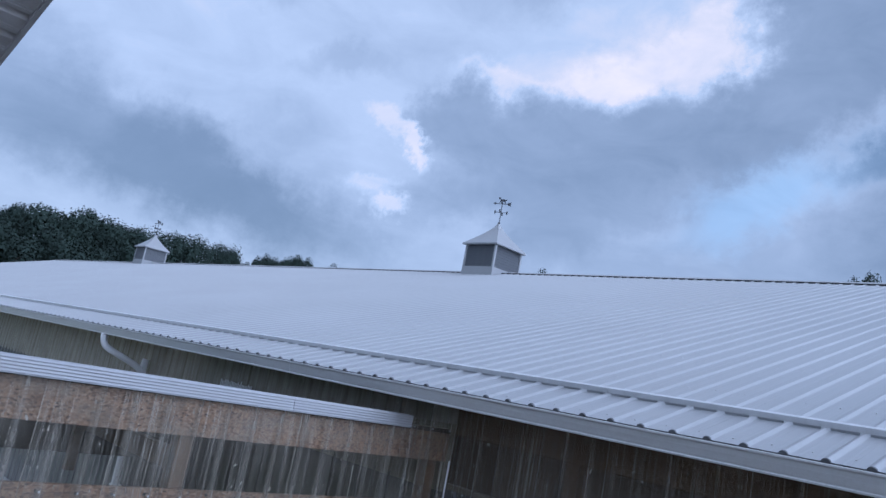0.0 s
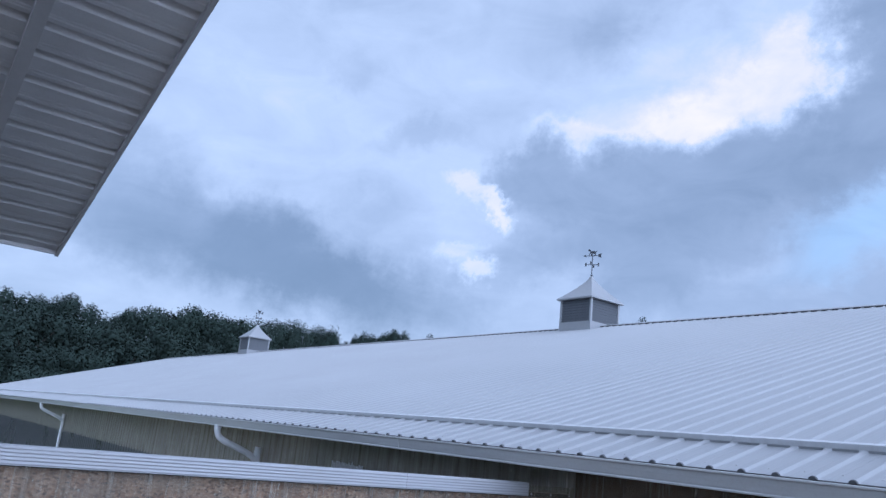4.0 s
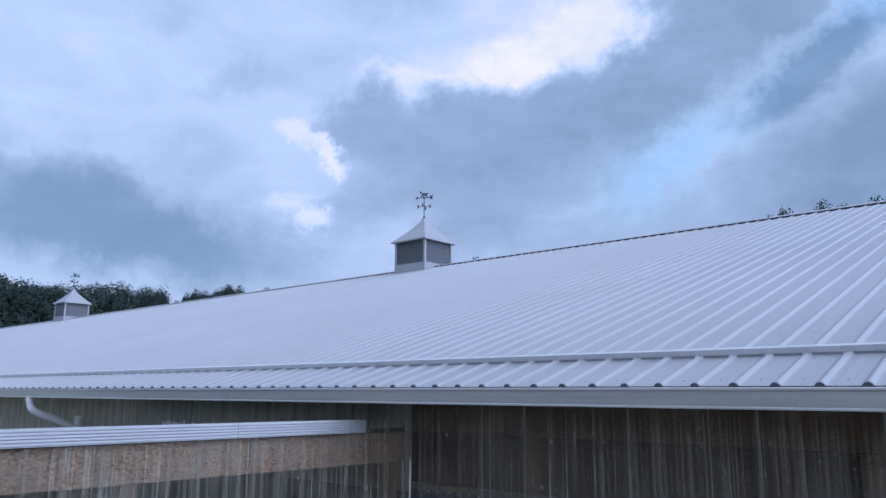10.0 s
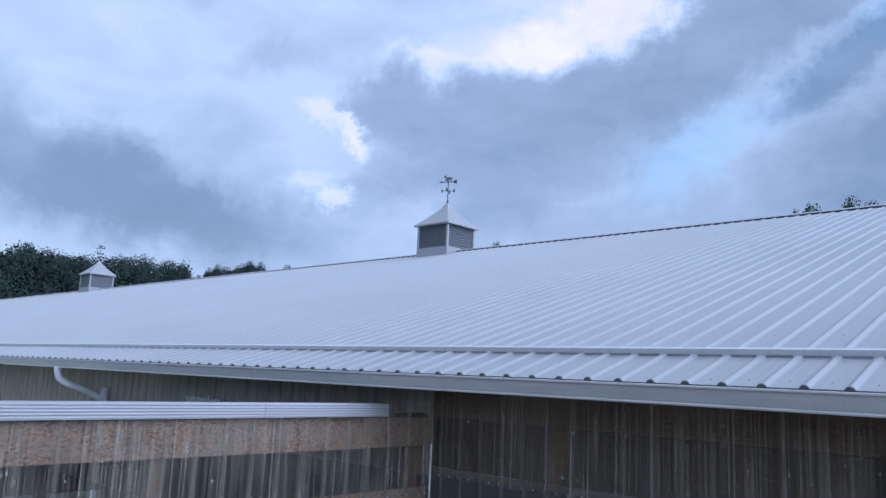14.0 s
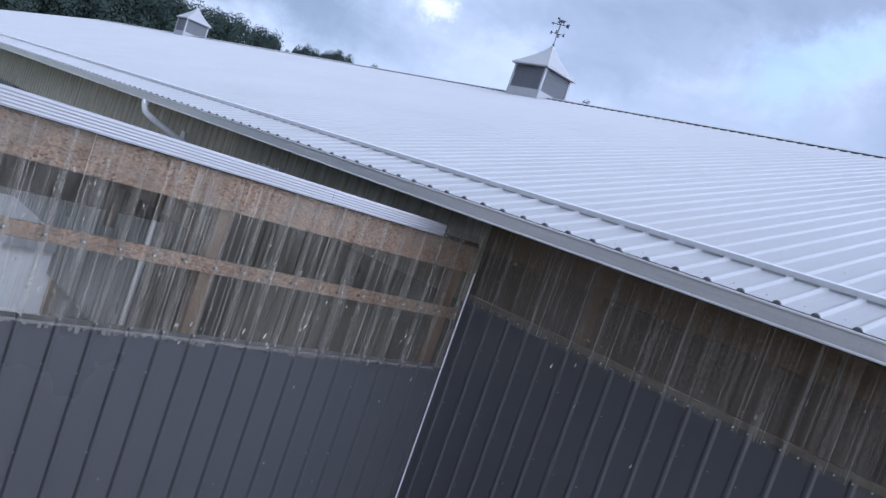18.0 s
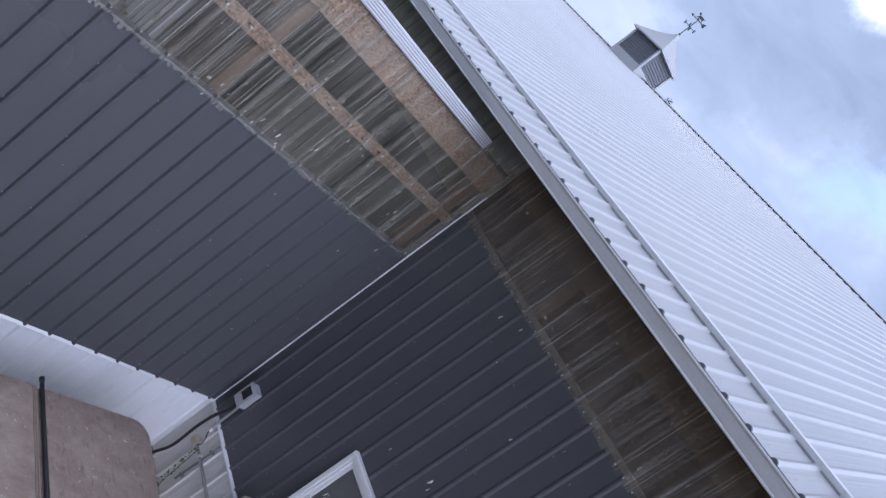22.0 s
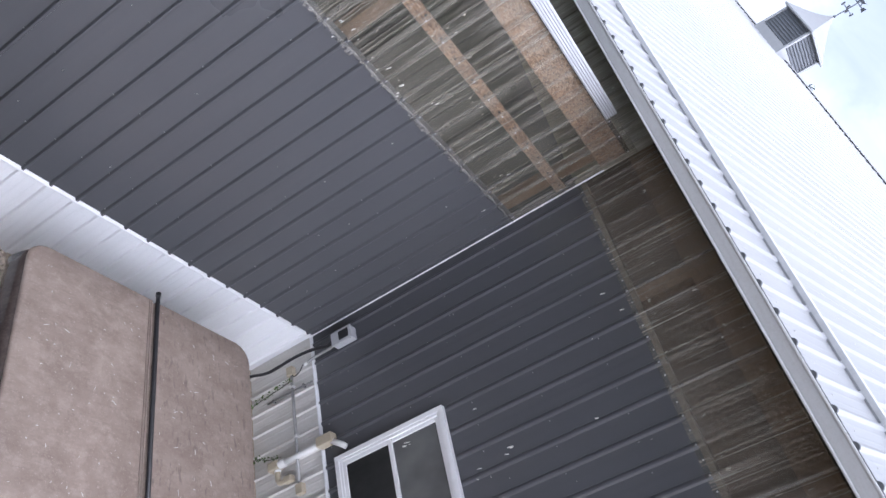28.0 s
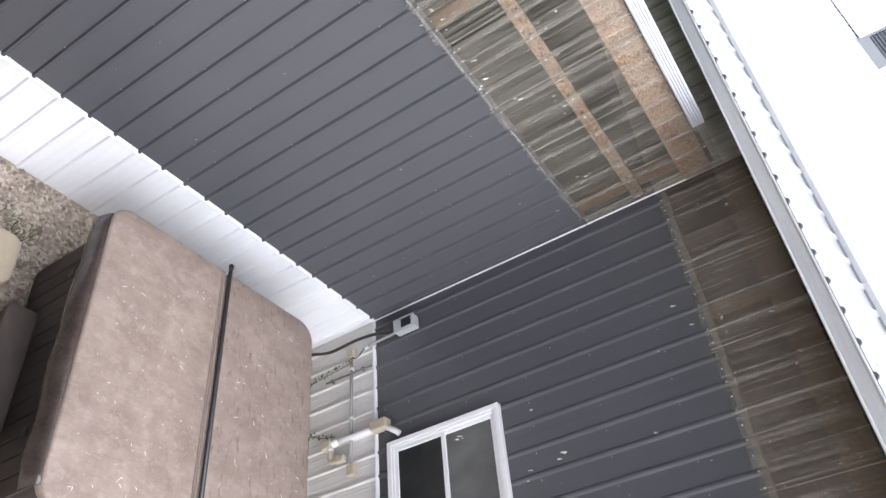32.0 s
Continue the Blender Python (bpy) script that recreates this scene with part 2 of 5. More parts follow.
def painted_metal(name, col, rough=0.4, dirt=(0.3, 0.28, 0.25), amount=0.25, streak=(6, 6, 0.35), wet=0.12):
    """Painted sheet steel: streaks of dirt down the sheet, fine speckle, uneven gloss."""
    m, t, b = material(name, rough)
    s = noise_(t, world_coords(t, streak), 2.2, 7, 0.65, 0.42, 0.78)
    g = noise_(t, world_coords(t), 55.0, 3, 0.6, 0.45, 0.8)
    big = noise_(t, world_coords(t), 0.5, 4, 0.5, 0.3, 0.75)
    c = mix_(t, s, col, tuple(col[i] * (1 - amount) + dirt[i] * amount for i in range(3)))
    c = mix_(t, g, c, mix_(t, amount * 0.7, c, dirt))
    dark = tuple(v * 0.9 for v in (1, 1, 1))
    c = mix_(t, big, c, mix_(t, 1.0, c, dark, "MULTIPLY"))
    t.links.new(c, b.inputs["Base Color"])
    r = t.nodes.new("ShaderNodeMapRange")
    r.inputs["To Min"].default_value, r.inputs["To Max"].default_value = rough, max(0.08, rough - wet)
    t.links.new(big, r.inputs["Value"])
    t.links.new(r.outputs[0], b.inputs["Roughness"])
    bump_(t, b, noise_(t, world_coords(t), 7.0, 3, 0.5), 0.08, 0.01)
    return m


ROOF = painted_metal("white_roof_steel", (0.325, 0.335, 0.345), 0.46, (0.42, 0.42, 0.42), 0.14, (5, 0.35, 0.35), 0.1)
DARK = painted_metal("charcoal_siding", (0.086, 0.088, 0.0945), 0.36, (0.13, 0.125, 0.12), 0.10, (7, 7, 0.4), 0.12)
WHITE = painted_metal("white_siding", (0.84, 0.85, 0.86), 0.4, (0.36, 0.33, 0.28), 0.10, (8, 8, 0.5), 0.1)
WHITE_OLD = painted_metal("stained_white_siding", (0.66, 0.645, 0.61), 0.45, (0.30, 0.26, 0.20), 0.30, (8, 8, 0.6), 0.1)
SCREW_D = painted_metal("dull_screw", (0.46, 0.46, 0.46), 0.5, (0.12, 0.12, 0.12), 0.3)
TRIM = painted_metal("white_trim", (0.78, 0.79, 0.80), 0.4, (0.40, 0.38, 0.34), 0.18, (5, 5, 0.6), 0.1)
GUTTER = painted_metal("white_gutter", (0.58, 0.59, 0.59), 0.38, (0.33, 0.31, 0.27), 0.30, (0.6, 3, 9), 0.1)
FOAM_SHADE = painted_metal("foam_and_eave_shade", (0.075, 0.08, 0.085), 0.7, (0.12, 0.12, 0.12), 0.3)
BAR_SHADE = painted_metal("bar_shade_grey", (0.30, 0.31, 0.32), 0.4, (0.12, 0.12, 0.12), 0.4, (3, 3, 3))
SOFFIT = painted_metal("soffit_steel", (0.62, 0.63, 0.64), 0.5, (0.3, 0.3, 0.28), 0.2, (5, 0.4, 5))
FASCIA = painted_metal("grey_fascia", (0.50, 0.51, 0.52), 0.45, (0.3, 0.3, 0.3), 0.2)
LOUVRE = painted_metal("slate_louvre", (0.08, 0.088, 0.10), 0.5, (0.16, 0.16, 0.16), 0.2)
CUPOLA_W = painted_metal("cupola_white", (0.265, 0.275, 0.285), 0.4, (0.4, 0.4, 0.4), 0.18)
PVC_W = painted_metal("white_pvc", (0.72, 0.72, 0.70), 0.45, (0.4, 0.37, 0.3), 0.25)
PVC_C = painted_metal("cream_plastic", (0.48, 0.42, 0.31), 0.5, (0.25, 0.2, 0.15), 0.3)
PVC_G = painted_metal("grey_conduit", (0.33, 0.33, 0.32), 0.5, (0.2, 0.18, 0.15), 0.3)
GREY_PIPE = painted_metal("dark_grey_pipe", (0.14, 0.14, 0.135), 0.5, (0.2, 0.18, 0.15), 0.3)
BOX_G = painted_metal("grey_box", (0.46, 0.47, 0.48), 0.4, (0.2, 0.2, 0.2), 0.2)
VANE = material("black_iron", 0.55)[0]
VANE.node_tree.nodes["Principled BSDF"].inputs["Base Color"].default_value = (0.035, 0.04, 0.05, 1)
BLACK = painted_metal("black_rubber", (0.018, 0.018, 0.02), 0.45, (0.1, 0.1, 0.1), 0.2, wet=0.15)
SCREW = painted_metal("zinc_screw", (0.45, 0.45, 0.45), 0.4, (0.2, 0.2, 0.2), 0.3)
FLASH = painted_metal("pale_flashing", (0.38, 0.39, 0.41), 0.42, (0.34, 0.33, 0.3), 0.2, (0.5, 0.5, 9), 0.1)
BAR = painted_metal("snow_bar_steel", (0.56, 0.57, 0.58), 0.45, (0.2, 0.2, 0.2), 0.2)
VINYL_W = painted_metal("white_vinyl", (0.80, 0.80, 0.80), 0.35, (0.5, 0.48, 0.42), 0.15)


def wood(name, col, dark, knots=True):
    m, t, b = material(name, 0.75)
    v = world_coords(t, (3, 3, 14))
    grain = noise_(t, v, 4.0, 8, 0.7, 0.3, 0.72, 0.6)
    chips = noise_(t, world_coords(t), 26.0, 5, 0.75, 0.4, 0.62)
    stain = noise_(t, world_coords(t, (1.5, 1.5, 0.8)), 2.3, 5, 0.6, 0.35, 0.7)
    c = mix_(t, grain, col, dark)
    c = mix_(t, chips, c, mix_(t, 0.55, c, dark))
    c = mix_(t, stain, c, tuple(x * 0.45 for x in col))
    t.links.new(mix_(t, rand_(t, 0.0, 0.35), c, dark), b.inputs["Base Color"])
    bump_(t, b, chips, 0.4, 0.006)
    return m


def flake_board():
    """Strand board gone grey and brown: flakes of mixed tone, dark gaps, damp stains."""
    m, t, b = material("weathered_board", 0.8)
    v = t.nodes.new("ShaderNodeTexVoronoi")
    v.inputs["Scale"].default_value = 1.0
    t.links.new(world_coords(t, (70, 52, 96)), v.inputs["Vector"])
    bend_ = t.nodes.new("ShaderNodeSeparateColor")
    t.links.new(v.outputs["Color"], bend_.inputs[0])
    r = t.nodes.new("ShaderNodeValToRGB")
    e = r.color_ramp.elements
    e[0].color, e[1].color = (0.075, 0.049, 0.039, 1), (0.44, 0.315, 0.23, 1)
    e.new(0.35).color = (0.30, 0.18, 0.115, 1)
    e.new(0.7).color = (0.34, 0.214, 0.142, 1)
    t.links.new(bend_.outputs[0], r.inputs[0])
    fibre = noise_(t, world_coords(t, (9, 9, 40)), 3.0, 6, 0.7, 0.35, 0.7)
    pits = noise_(t, world_coords(t), 9.0, 9, 0.82, 0.56, 0.63)
    damp = noise_(t, world_coords(t, (2.4, 2.4, 0.9)), 1.6, 5, 0.65, 0.45, 0.68)
    c = mix_(t, fibre, r.outputs[0], mix_(t, 0.35, r.outputs[0], (0.16, 0.10, 0.07)))
    c = mix_(t, pits, c, mix_(t, 0.72, c, (0.06, 0.042, 0.033)))
    c = mix_(t, damp, c, mix_(t, 0.6, c, (0.13, 0.085, 0.065)))
    grey = noise_(t, world_coords(t, (1.3, 1.3, 2.5)), 2.0, 5, 0.6, 0.4, 0.68)
    c = mix_(t, grey, c, mix_(t, 0.5, c, (0.24, 0.21, 0.185)))
    t.links.new(c, b.inputs["Base Color"])
    bump_(t, b, bend_.outputs[1], 0.5, 0.004)
    return m


OSB = flake_board()
PLANK = wood("barn_board", (0.33, 0.275, 0.225), (0.15, 0.12, 0.10))
POST = wood("old_post", (0.30, 0.20, 0.14), (0.12, 0.085, 0.06))
SHEATH = wood("brown_sheathing", (0.20, 0.148, 0.116), (0.09, 0.066, 0.054))
TIMBER = wood("dark_timber", (0.12, 0.11, 0.10), (0.05, 0.045, 0.04))


def clear_panel(name, shine, rib_dark, streak, veil):
    """Ribbed clear sheet gone dull: mostly see-through, with run-down dirt and a wet shine."""
    m, t, b = material(name, 0.28)
    fine = noise_(t, world_coords(t, (100, 100, 0.22)), 1.6, 4, 0.6, 0.53, 0.70)
    broad = noise_(t, world_coords(t, (9, 9, 1.1)), 1.3, 5, 0.6, 0.38, 0.75)
    low = noise_(t, world_coords(t, (1.2, 1.2, 2.0)), 1.4, 4, 0.6, 0.35, 0.7)
    spots = noise_(t, world_coords(t, (1, 1, 0.6)), 24.0, 3, 0.5, 0.66, 0.74)
    clear = t.nodes.new("ShaderNodeBsdfTransparent")
    clear.inputs[0].default_value = (0.90, 0.90, 0.85, 1)
    f1 = t.nodes.new("ShaderNodeMath")
    f1.operation = "MULTIPLY_ADD"
    f1.inputs[1].default_value, f1.inputs[2].default_value = streak, veil
    t.links.new(fine, f1.inputs[0])
    f2 = t.nodes.new("ShaderNodeMath")
    f2.operation = "MULTIPLY_ADD"
    f2.inputs[1].default_value = 0.05
    t.links.new(broad, f2.inputs[0])
    t.links.new(f1.outputs[0], f2.inputs[2])
    f3 = t.nodes.new("ShaderNodeMath")
    f3.operation = "MULTIPLY_ADD"
    f3.inputs[1].default_value = 0.10
    t.links.new(low, f3.inputs[0])
    t.links.new(f2.outputs[0], f3.inputs[2])
    f4 = t.nodes.new("ShaderNodeMath")
    f4.operation, f4.use_clamp = "MULTIPLY_ADD", True
    f4.inputs[1].default_value = 0.4
    t.links.new(spots, f4.inputs[0])
    t.links.new(f3.outputs[0], f4.inputs[2])
    # pale upright runs, a finger wide, fading along their length
    runs = noise_(t, world_coords(t, (44, 44, 0.06)), 1.5, 2, 0.6, 0.57, 0.61)
    fade = noise_(t, world_coords(t, (5, 5, 1.2)), 1.2, 4, 0.6, 0.2, 0.6)
    fr = t.nodes.new("ShaderNodeMath")
    fr.operation = "MULTIPLY"
    t.links.new(runs, fr.inputs[0])
    t.links.new(fade, fr.inputs[1])
    fs = t.nodes.new("ShaderNodeMath")
    fs.operation, fs.use_clamp = "MULTIPLY_ADD", True
    fs.inputs[1].default_value = streak * 0.6
    t.links.new(fr.outputs[0], fs.inputs[0])
    t.links.new(f4.outputs[0], fs.inputs[2])
    # the shadow band of every rib, painted dark into the sheet
    sep = t.nodes.new("ShaderNodeSeparateXYZ")
    t.links.new(coords(t), sep.inputs[0])
    wob = noise_(t, world_coords(t, (3, 3, 2.2)), 3.0, 5, 0.6, 0.15, 0.65)
    near = t.nodes.new("ShaderNodeMath")
    near.operation = "PINGPONG"
    near.inputs[1].default_value = RIB / 2
    t.links.new(sep.outputs["X"], near.inputs[0])
    line = t.nodes.new("ShaderNodeMapRange")
    line.inputs["From Min"].default_value, line.inputs["From Max"].default_value = 0.034, 0.013
    line.inputs["To Max"].default_value = rib_dark
    t.links.new(near.outputs[0], line.inputs["Value"])
    rib_shade = t.nodes.new("ShaderNodeMath")
    rib_shade.operation = "MULTIPLY"
    t.links.new(line.outputs[0], rib_shade.inputs[0])
    t.links.new(wob, rib_shade.inputs[1])
    t.links.new(mix_(t, rib_shade.outputs[0], mix_(t, broad, (0.52, 0.48, 0.39), (0.76, 0.72, 0.62)), (0.055, 0.05, 0.044)), b.inputs["Base Color"])
    f5 = t.nodes.new("ShaderNodeMath")
    f5.operation = "MAXIMUM"
    t.links.new(fs.outputs[0], f5.inputs[0])
    t.links.new(rib_shade.outputs[0], f5.inputs[1])
    mx = t.nodes.new("ShaderNodeMixShader")
    t.links.new(f5.outputs[0], mx.inputs[0])
    t.links.new(clear.outputs[0], mx.inputs[1])
    t.links.new(b.outputs[0], mx.inputs[2])
    gl = t.nodes.new("ShaderNodeBsdfGlossy")
    gl.inputs["Roughness"].default_value = 0.3
    lw = t.nodes.new("ShaderNodeFresnel")
    lw.inputs["IOR"].default_value = shine
    mg = t.nodes.new("ShaderNodeMixShader")
    t.links.new(lw.outputs[0], mg.inputs[0])
    t.links.new(mx.outputs[0], mg.inputs[1])
    t.links.new(gl.outputs[0], mg.inputs[2])
    t.links.new(mg.outputs[0], t.nodes["Material Output"].inputs[0])
    return m


CLEAR = clear_panel("dirty_clear_panel", 1.16, 0.5, 0.34, 0.0)
CLEAR_DULL = clear_panel("dull_clear_panel", 1.10, 0.35, 0.40, 0.02)
# lit copy for the far barn band: skylight painted in as a pale veil
CLEAR_LIT = clear_panel("lit_clear_panel", 1.2, 0.2, 0.18, 0.42)


def lap_plastic():
    """The torn lower lap of the clear sheets: milky, dirty plastic."""
    m, t, b = material("milky_lap", 0.4)
    d = noise_(t, world_coords(t, (30, 30, 8)), 2.0, 5, 0.7, 0.3, 0.7)
    t.links.new(mix_(t, d, (0.20, 0.19, 0.165), (0.52, 0.50, 0.45)), b.inputs["Base Color"])
    clear = t.nodes.new("ShaderNodeBsdfTransparent")
    mx = t.nodes.new("ShaderNodeMixShader")
    mx.inputs[0].default_value = 0.26
    t.links.new(clear.outputs[0], mx.inputs[1])
    t.links.new(b.outputs[0], mx.inputs[2])
    t.links.new(mx.outputs[0], t.nodes["Material Output"].inputs[0])
    return m


LAP = lap_plastic()


def glass(name, dust):
    m, t, b = material(name, 0.06)
    b.inputs["Base Color"].default_value = (0.02, 0.022, 0.022, 1)
    b.inputs["IOR"].default_value = 1.5
    d = noise_(t, world_coords(t, (1, 1, 0.7)), 3.2, 3, 0.5, 0.25, 0.8)
    t.links.new(mix_(t, d, tuple(dust * v for v in (0.022, 0.022, 0.022)), tuple(dust * v for v in (0.045, 0.047, 0.045))), b.inputs["Base Color"])
    r = t.nodes.new("ShaderNodeMapRange")
    r.inputs["To Min"].default_value, r.inputs["To Max"].default_value = 0.04, 0.3
    t.links.new(d, r.inputs["Value"])
    t.links.new(r.outputs[0], b.inputs["Roughness"])
    return m


GLASS = glass("window_glass", 1.0)
# the upper pane's paler colour holds dust and a painted grey reflection
GLASS_PALE = glass("dust_and_reflection_glass", 3.2)


def leather():
    m, t, b = material("brown_marine_vinyl", 0.5)
    mott = noise_(t, world_coords(t), 3.2, 7, 0.65, 0.3, 0.72)
    fine = noise_(t, world_coords(t), 38.0, 4, 0.6, 0.35, 0.7)
    pale = noise_(t, world_coords(t, (2.2, 1.4, 1)), 2.0, 6, 0.7, 0.46, 0.72)
    smear = noise_(t, world_coords(t, (5, 16, 5)), 1.6, 4, 0.6, 0.56, 0.72)
    c = mix_(t, mott, (0.222, 0.170, 0.140), (0.346, 0.275, 0.232))
    c = mix_(t, pale, c, mix_(t, 0.55, c, (0.46, 0.38, 0.32)))
    # chalked patches, broken up finely
    chalk = noise_(t, world_coords(t, (1.0, 0.8, 1.0)), 9.0, 8, 0.78, 0.50, 0.64)
    c = mix_(t, chalk, c, mix_(t, 0.34, c, (0.56, 0.47, 0.40)))
    # chalky specks and faint scratches
    speck = noise_(t, world_coords(t), 85.0, 3, 0.6, 0.62, 0.72)
    scratch = noise_(t, world_coords(t, (22, 3, 22)), 2.5, 5, 0.65, 0.56, 0.7)
    c = mix_(t, speck, c, mix_(t, 0.5, c, (0.62, 0.55, 0.5)))
    c = mix_(t, scratch, c, mix_(t, 0.3, c, (0.16, 0.12, 0.10)))
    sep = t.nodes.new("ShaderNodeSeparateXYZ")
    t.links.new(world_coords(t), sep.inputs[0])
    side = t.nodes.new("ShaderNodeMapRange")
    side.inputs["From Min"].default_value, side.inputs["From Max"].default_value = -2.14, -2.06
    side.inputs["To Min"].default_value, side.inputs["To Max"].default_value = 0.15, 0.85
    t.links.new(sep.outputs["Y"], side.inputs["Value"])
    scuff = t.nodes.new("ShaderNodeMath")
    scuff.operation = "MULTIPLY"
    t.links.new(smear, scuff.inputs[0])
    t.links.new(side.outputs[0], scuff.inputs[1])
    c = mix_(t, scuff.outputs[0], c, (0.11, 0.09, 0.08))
    # the half beyond the fold is browner and darker as a whole
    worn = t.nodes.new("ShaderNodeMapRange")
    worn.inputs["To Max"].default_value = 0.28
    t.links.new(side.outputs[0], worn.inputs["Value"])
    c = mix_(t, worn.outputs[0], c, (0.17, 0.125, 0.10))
    c = mix_(t, fine, c, mix_(t, 0.12, c, (0.4, 0.35, 0.32)))
    t.links.new(c, b.inputs["Base Color"])
    bump_(t, b, fine, 0.12, 0.004)
    return m


VINYL = leather()
CABINET = wood("brown_tub_cabinet", (0.085, 0.067, 0.057), (0.05, 0.04, 0.034))
FLAP = painted_metal("glossy_brown_vinyl", (0.052, 0.039, 0.034), 0.22, (0.2, 0.16, 0.14), 0.3, (4, 4, 2), 0.12)
WELT = painted_metal("pale_welt", (0.40, 0.33, 0.29), 0.5, (0.2, 0.15, 0.12), 0.4, (9, 2, 2), 0.1)


def ground_mat():
    m, t, b = material("wet_gravel_and_grass", 0.75)
    fine = noise_(t, world_coords(t), 34.0, 6, 0.7, 0.3, 0.72)
    mid = noise_(t, world_coords(t), 3.0, 6, 0.6, 0.35, 0.68)
    c = mix_(t, fine, (0.25, 0.205, 0.155), (0.55, 0.46, 0.355))
    c = mix_(t, mid, c, (0.30, 0.25, 0.185))
    g = mix_(t, noise_(t, world_coords(t), 0.7, 6, 0.6), (0.045, 0.075, 0.022), (0.10, 0.125, 0.05))
    sep = t.nodes.new("ShaderNodeSeparateXYZ")
    t.links.new(world_coords(t), sep.inputs[0])
    mr = t.nodes.new("ShaderNodeMapRange")
    mr.inputs["From Min"].default_value, mr.inputs["From Max"].default_value = -11.0, -15.0
    t.links.new(sep.outputs["X"], mr.inputs["Value"])
    t.links.new(mix_(t, mr.outputs[0], c, g), b.inputs["Base Color"])
    bump_(t, b, fine, 0.6, 0.02)
    return m


GROUND = ground_mat()


def stone_mat():
    m, t, b = material("limestone_gravel", 0.7)
    g = t.nodes.new("ShaderNodeNewGeometry")
    r = t.nodes.new("ShaderNodeValToRGB")
    e = r.color_ramp.elements
    e[0].color, e[1].color = (0.20, 0.165, 0.13, 1), (0.70, 0.61, 0.51, 1)
    t.links.new(g.outputs["Random Per Island"], r.inputs[0])
    f = noise_(t, world_coords(t), 60.0, 4, 0.6)
    t.links.new(mix_(t, f, r.outputs[0], mix_(t, 0.3, r.outputs[0], (0.1, 0.09, 0.07))), b.inputs["Base Color"])
    return m


STONE = stone_mat()


def leaf_mat(name, a, c):
    m, t, b = material(name, 0.75, spec=0.1)
    g = t.nodes.new("ShaderNodeNewGeometry")
    col = mix_(t, g.outputs["Random Per Island"], a, c)
    t.links.new(mix_(t, rand_(t, 0.0, 0.6), col, tuple(v * 0.55 for v in a)), b.inputs["Base Color"])
    return m


LEAF = leaf_mat("summer_leaves", (0.031, 0.047, 0.039), (0.036, 0.053, 0.043))
VINE = leaf_mat("vine_leaves", (0.06, 0.10, 0.03), (0.13, 0.18, 0.06))
BARK = wood("bark", (0.09, 0.075, 0.06), (0.04, 0.035, 0.03))
DROP = painted_metal("dried_droppings", (0.72, 0.71, 0.67), 0.8, (0.4, 0.38, 0.33), 0.3)
# near-black colour stands in for the shade inside the closed shells
INSIDE = painted_metal("interior_shade_lining", (0.06, 0.055, 0.05), 0.8, (0.03, 0.03, 0.03), 0.3)
PALE_SLAB = painted_metal("added_pale_slab", (0.72, 0.71, 0.68), 0.75, (0.36, 0.34, 0.30), 0.5, (1.2, 1.2, 1.2))
PALE = painted_metal("pale_steel_shed", (0.82, 0.83, 0.84), 0.5, (0.5, 0.5, 0.5), 0.2)

# ---- builders ----
def mesh_of(name, bm, mat, smooth=False):
    bmesh.ops.recalc_face_normals(bm, faces=bm.faces)
    me = bpy.data.meshes.new(name)
    bm.to_mesh(me)
    bm.free()
    me.materials.append(mat)
    if smooth:
        me.shade_smooth()
    return me


def part(name, bm, mat, parent=None, label="", smooth=False):
    """One mesh object, under a thing or part if one is given."""
    me = bm if isinstance(bm, bpy.types.Mesh) else mesh_of(name, bm, mat, smooth)
    ob = new(name, me)
    ob.parent = parent
    return tagged(ob, label)


def empty(name, place=(0, 0, 0)):
    ob = new(name)
    ob.empty_display_size = 0.2
    ob.location = place
    return ob


def block(lo, hi, bevel=0.0, bm=None, seg=2):
    """An axis-aligned block, its edges eased by bevel."""
    own = bmesh.new()
    bmesh.ops.create_cube(own, size=1)
    for v in own.verts:
        v.co = Vector([lo[i] + (v.co[i] + 0.5) * (hi[i] - lo[i]) for i in range(3)])
    if bevel:
        bmesh.ops.bevel(own, geom=list(own.edges), offset=bevel, segments=seg, affect="EDGES", profile=0.5)
    if bm is None:
        return own
    me = bpy.data.meshes.new("tmp")
    own.to_mesh(me)
    own.free()
    bm.from_mesh(me)
    bpy.data.meshes.remove(me)
    return bm


def prism(profile, a, b, place):
    """A closed profile of (p, q) pairs swept from a to b; place(p, q, s) gives the point."""
    bm = bmesh.new()
    rows = [[bm.verts.new(place(p, q, s)) for p, q in profile] for s in (a, b)]
    n = len(profile)
    for i in range(n):
        bm.faces.new((rows[0][i], rows[0][(i + 1) % n], rows[1][(i + 1) % n], rows[1][i]))
    bm.faces.new(rows[0])
    bm.faces.new(rows[1])
    return bm


def tube(points, r, n=10, bm=None):
    """A round tube through the points."""
    bm = bm or bmesh.new()
    pts = [Vector(p) for p in points]
    rings = []
    for i, p in enumerate(pts):
        d = ((pts[min(i + 1, len(pts) - 1)] - pts[max(i - 1, 0)])).normalized()
        s = d.orthogonal().normalized() if not rings else (side - d * side.dot(d)).normalized()
        side = s
        u = d.cross(s)
        rings.append([bm.verts.new(p + (s * math.cos(a) + u * math.sin(a)) * r) for a in [k * math.tau / n for k in range(n)]])
    for a, b in zip(rings, rings[1:]):
        for k in range(n):
            bm.faces.new((a[k], a[(k + 1) % n], b[(k + 1) % n], b[k]))
    bm.faces.new(rings[0])
    bm.faces.new(rings[-1])
    return bm


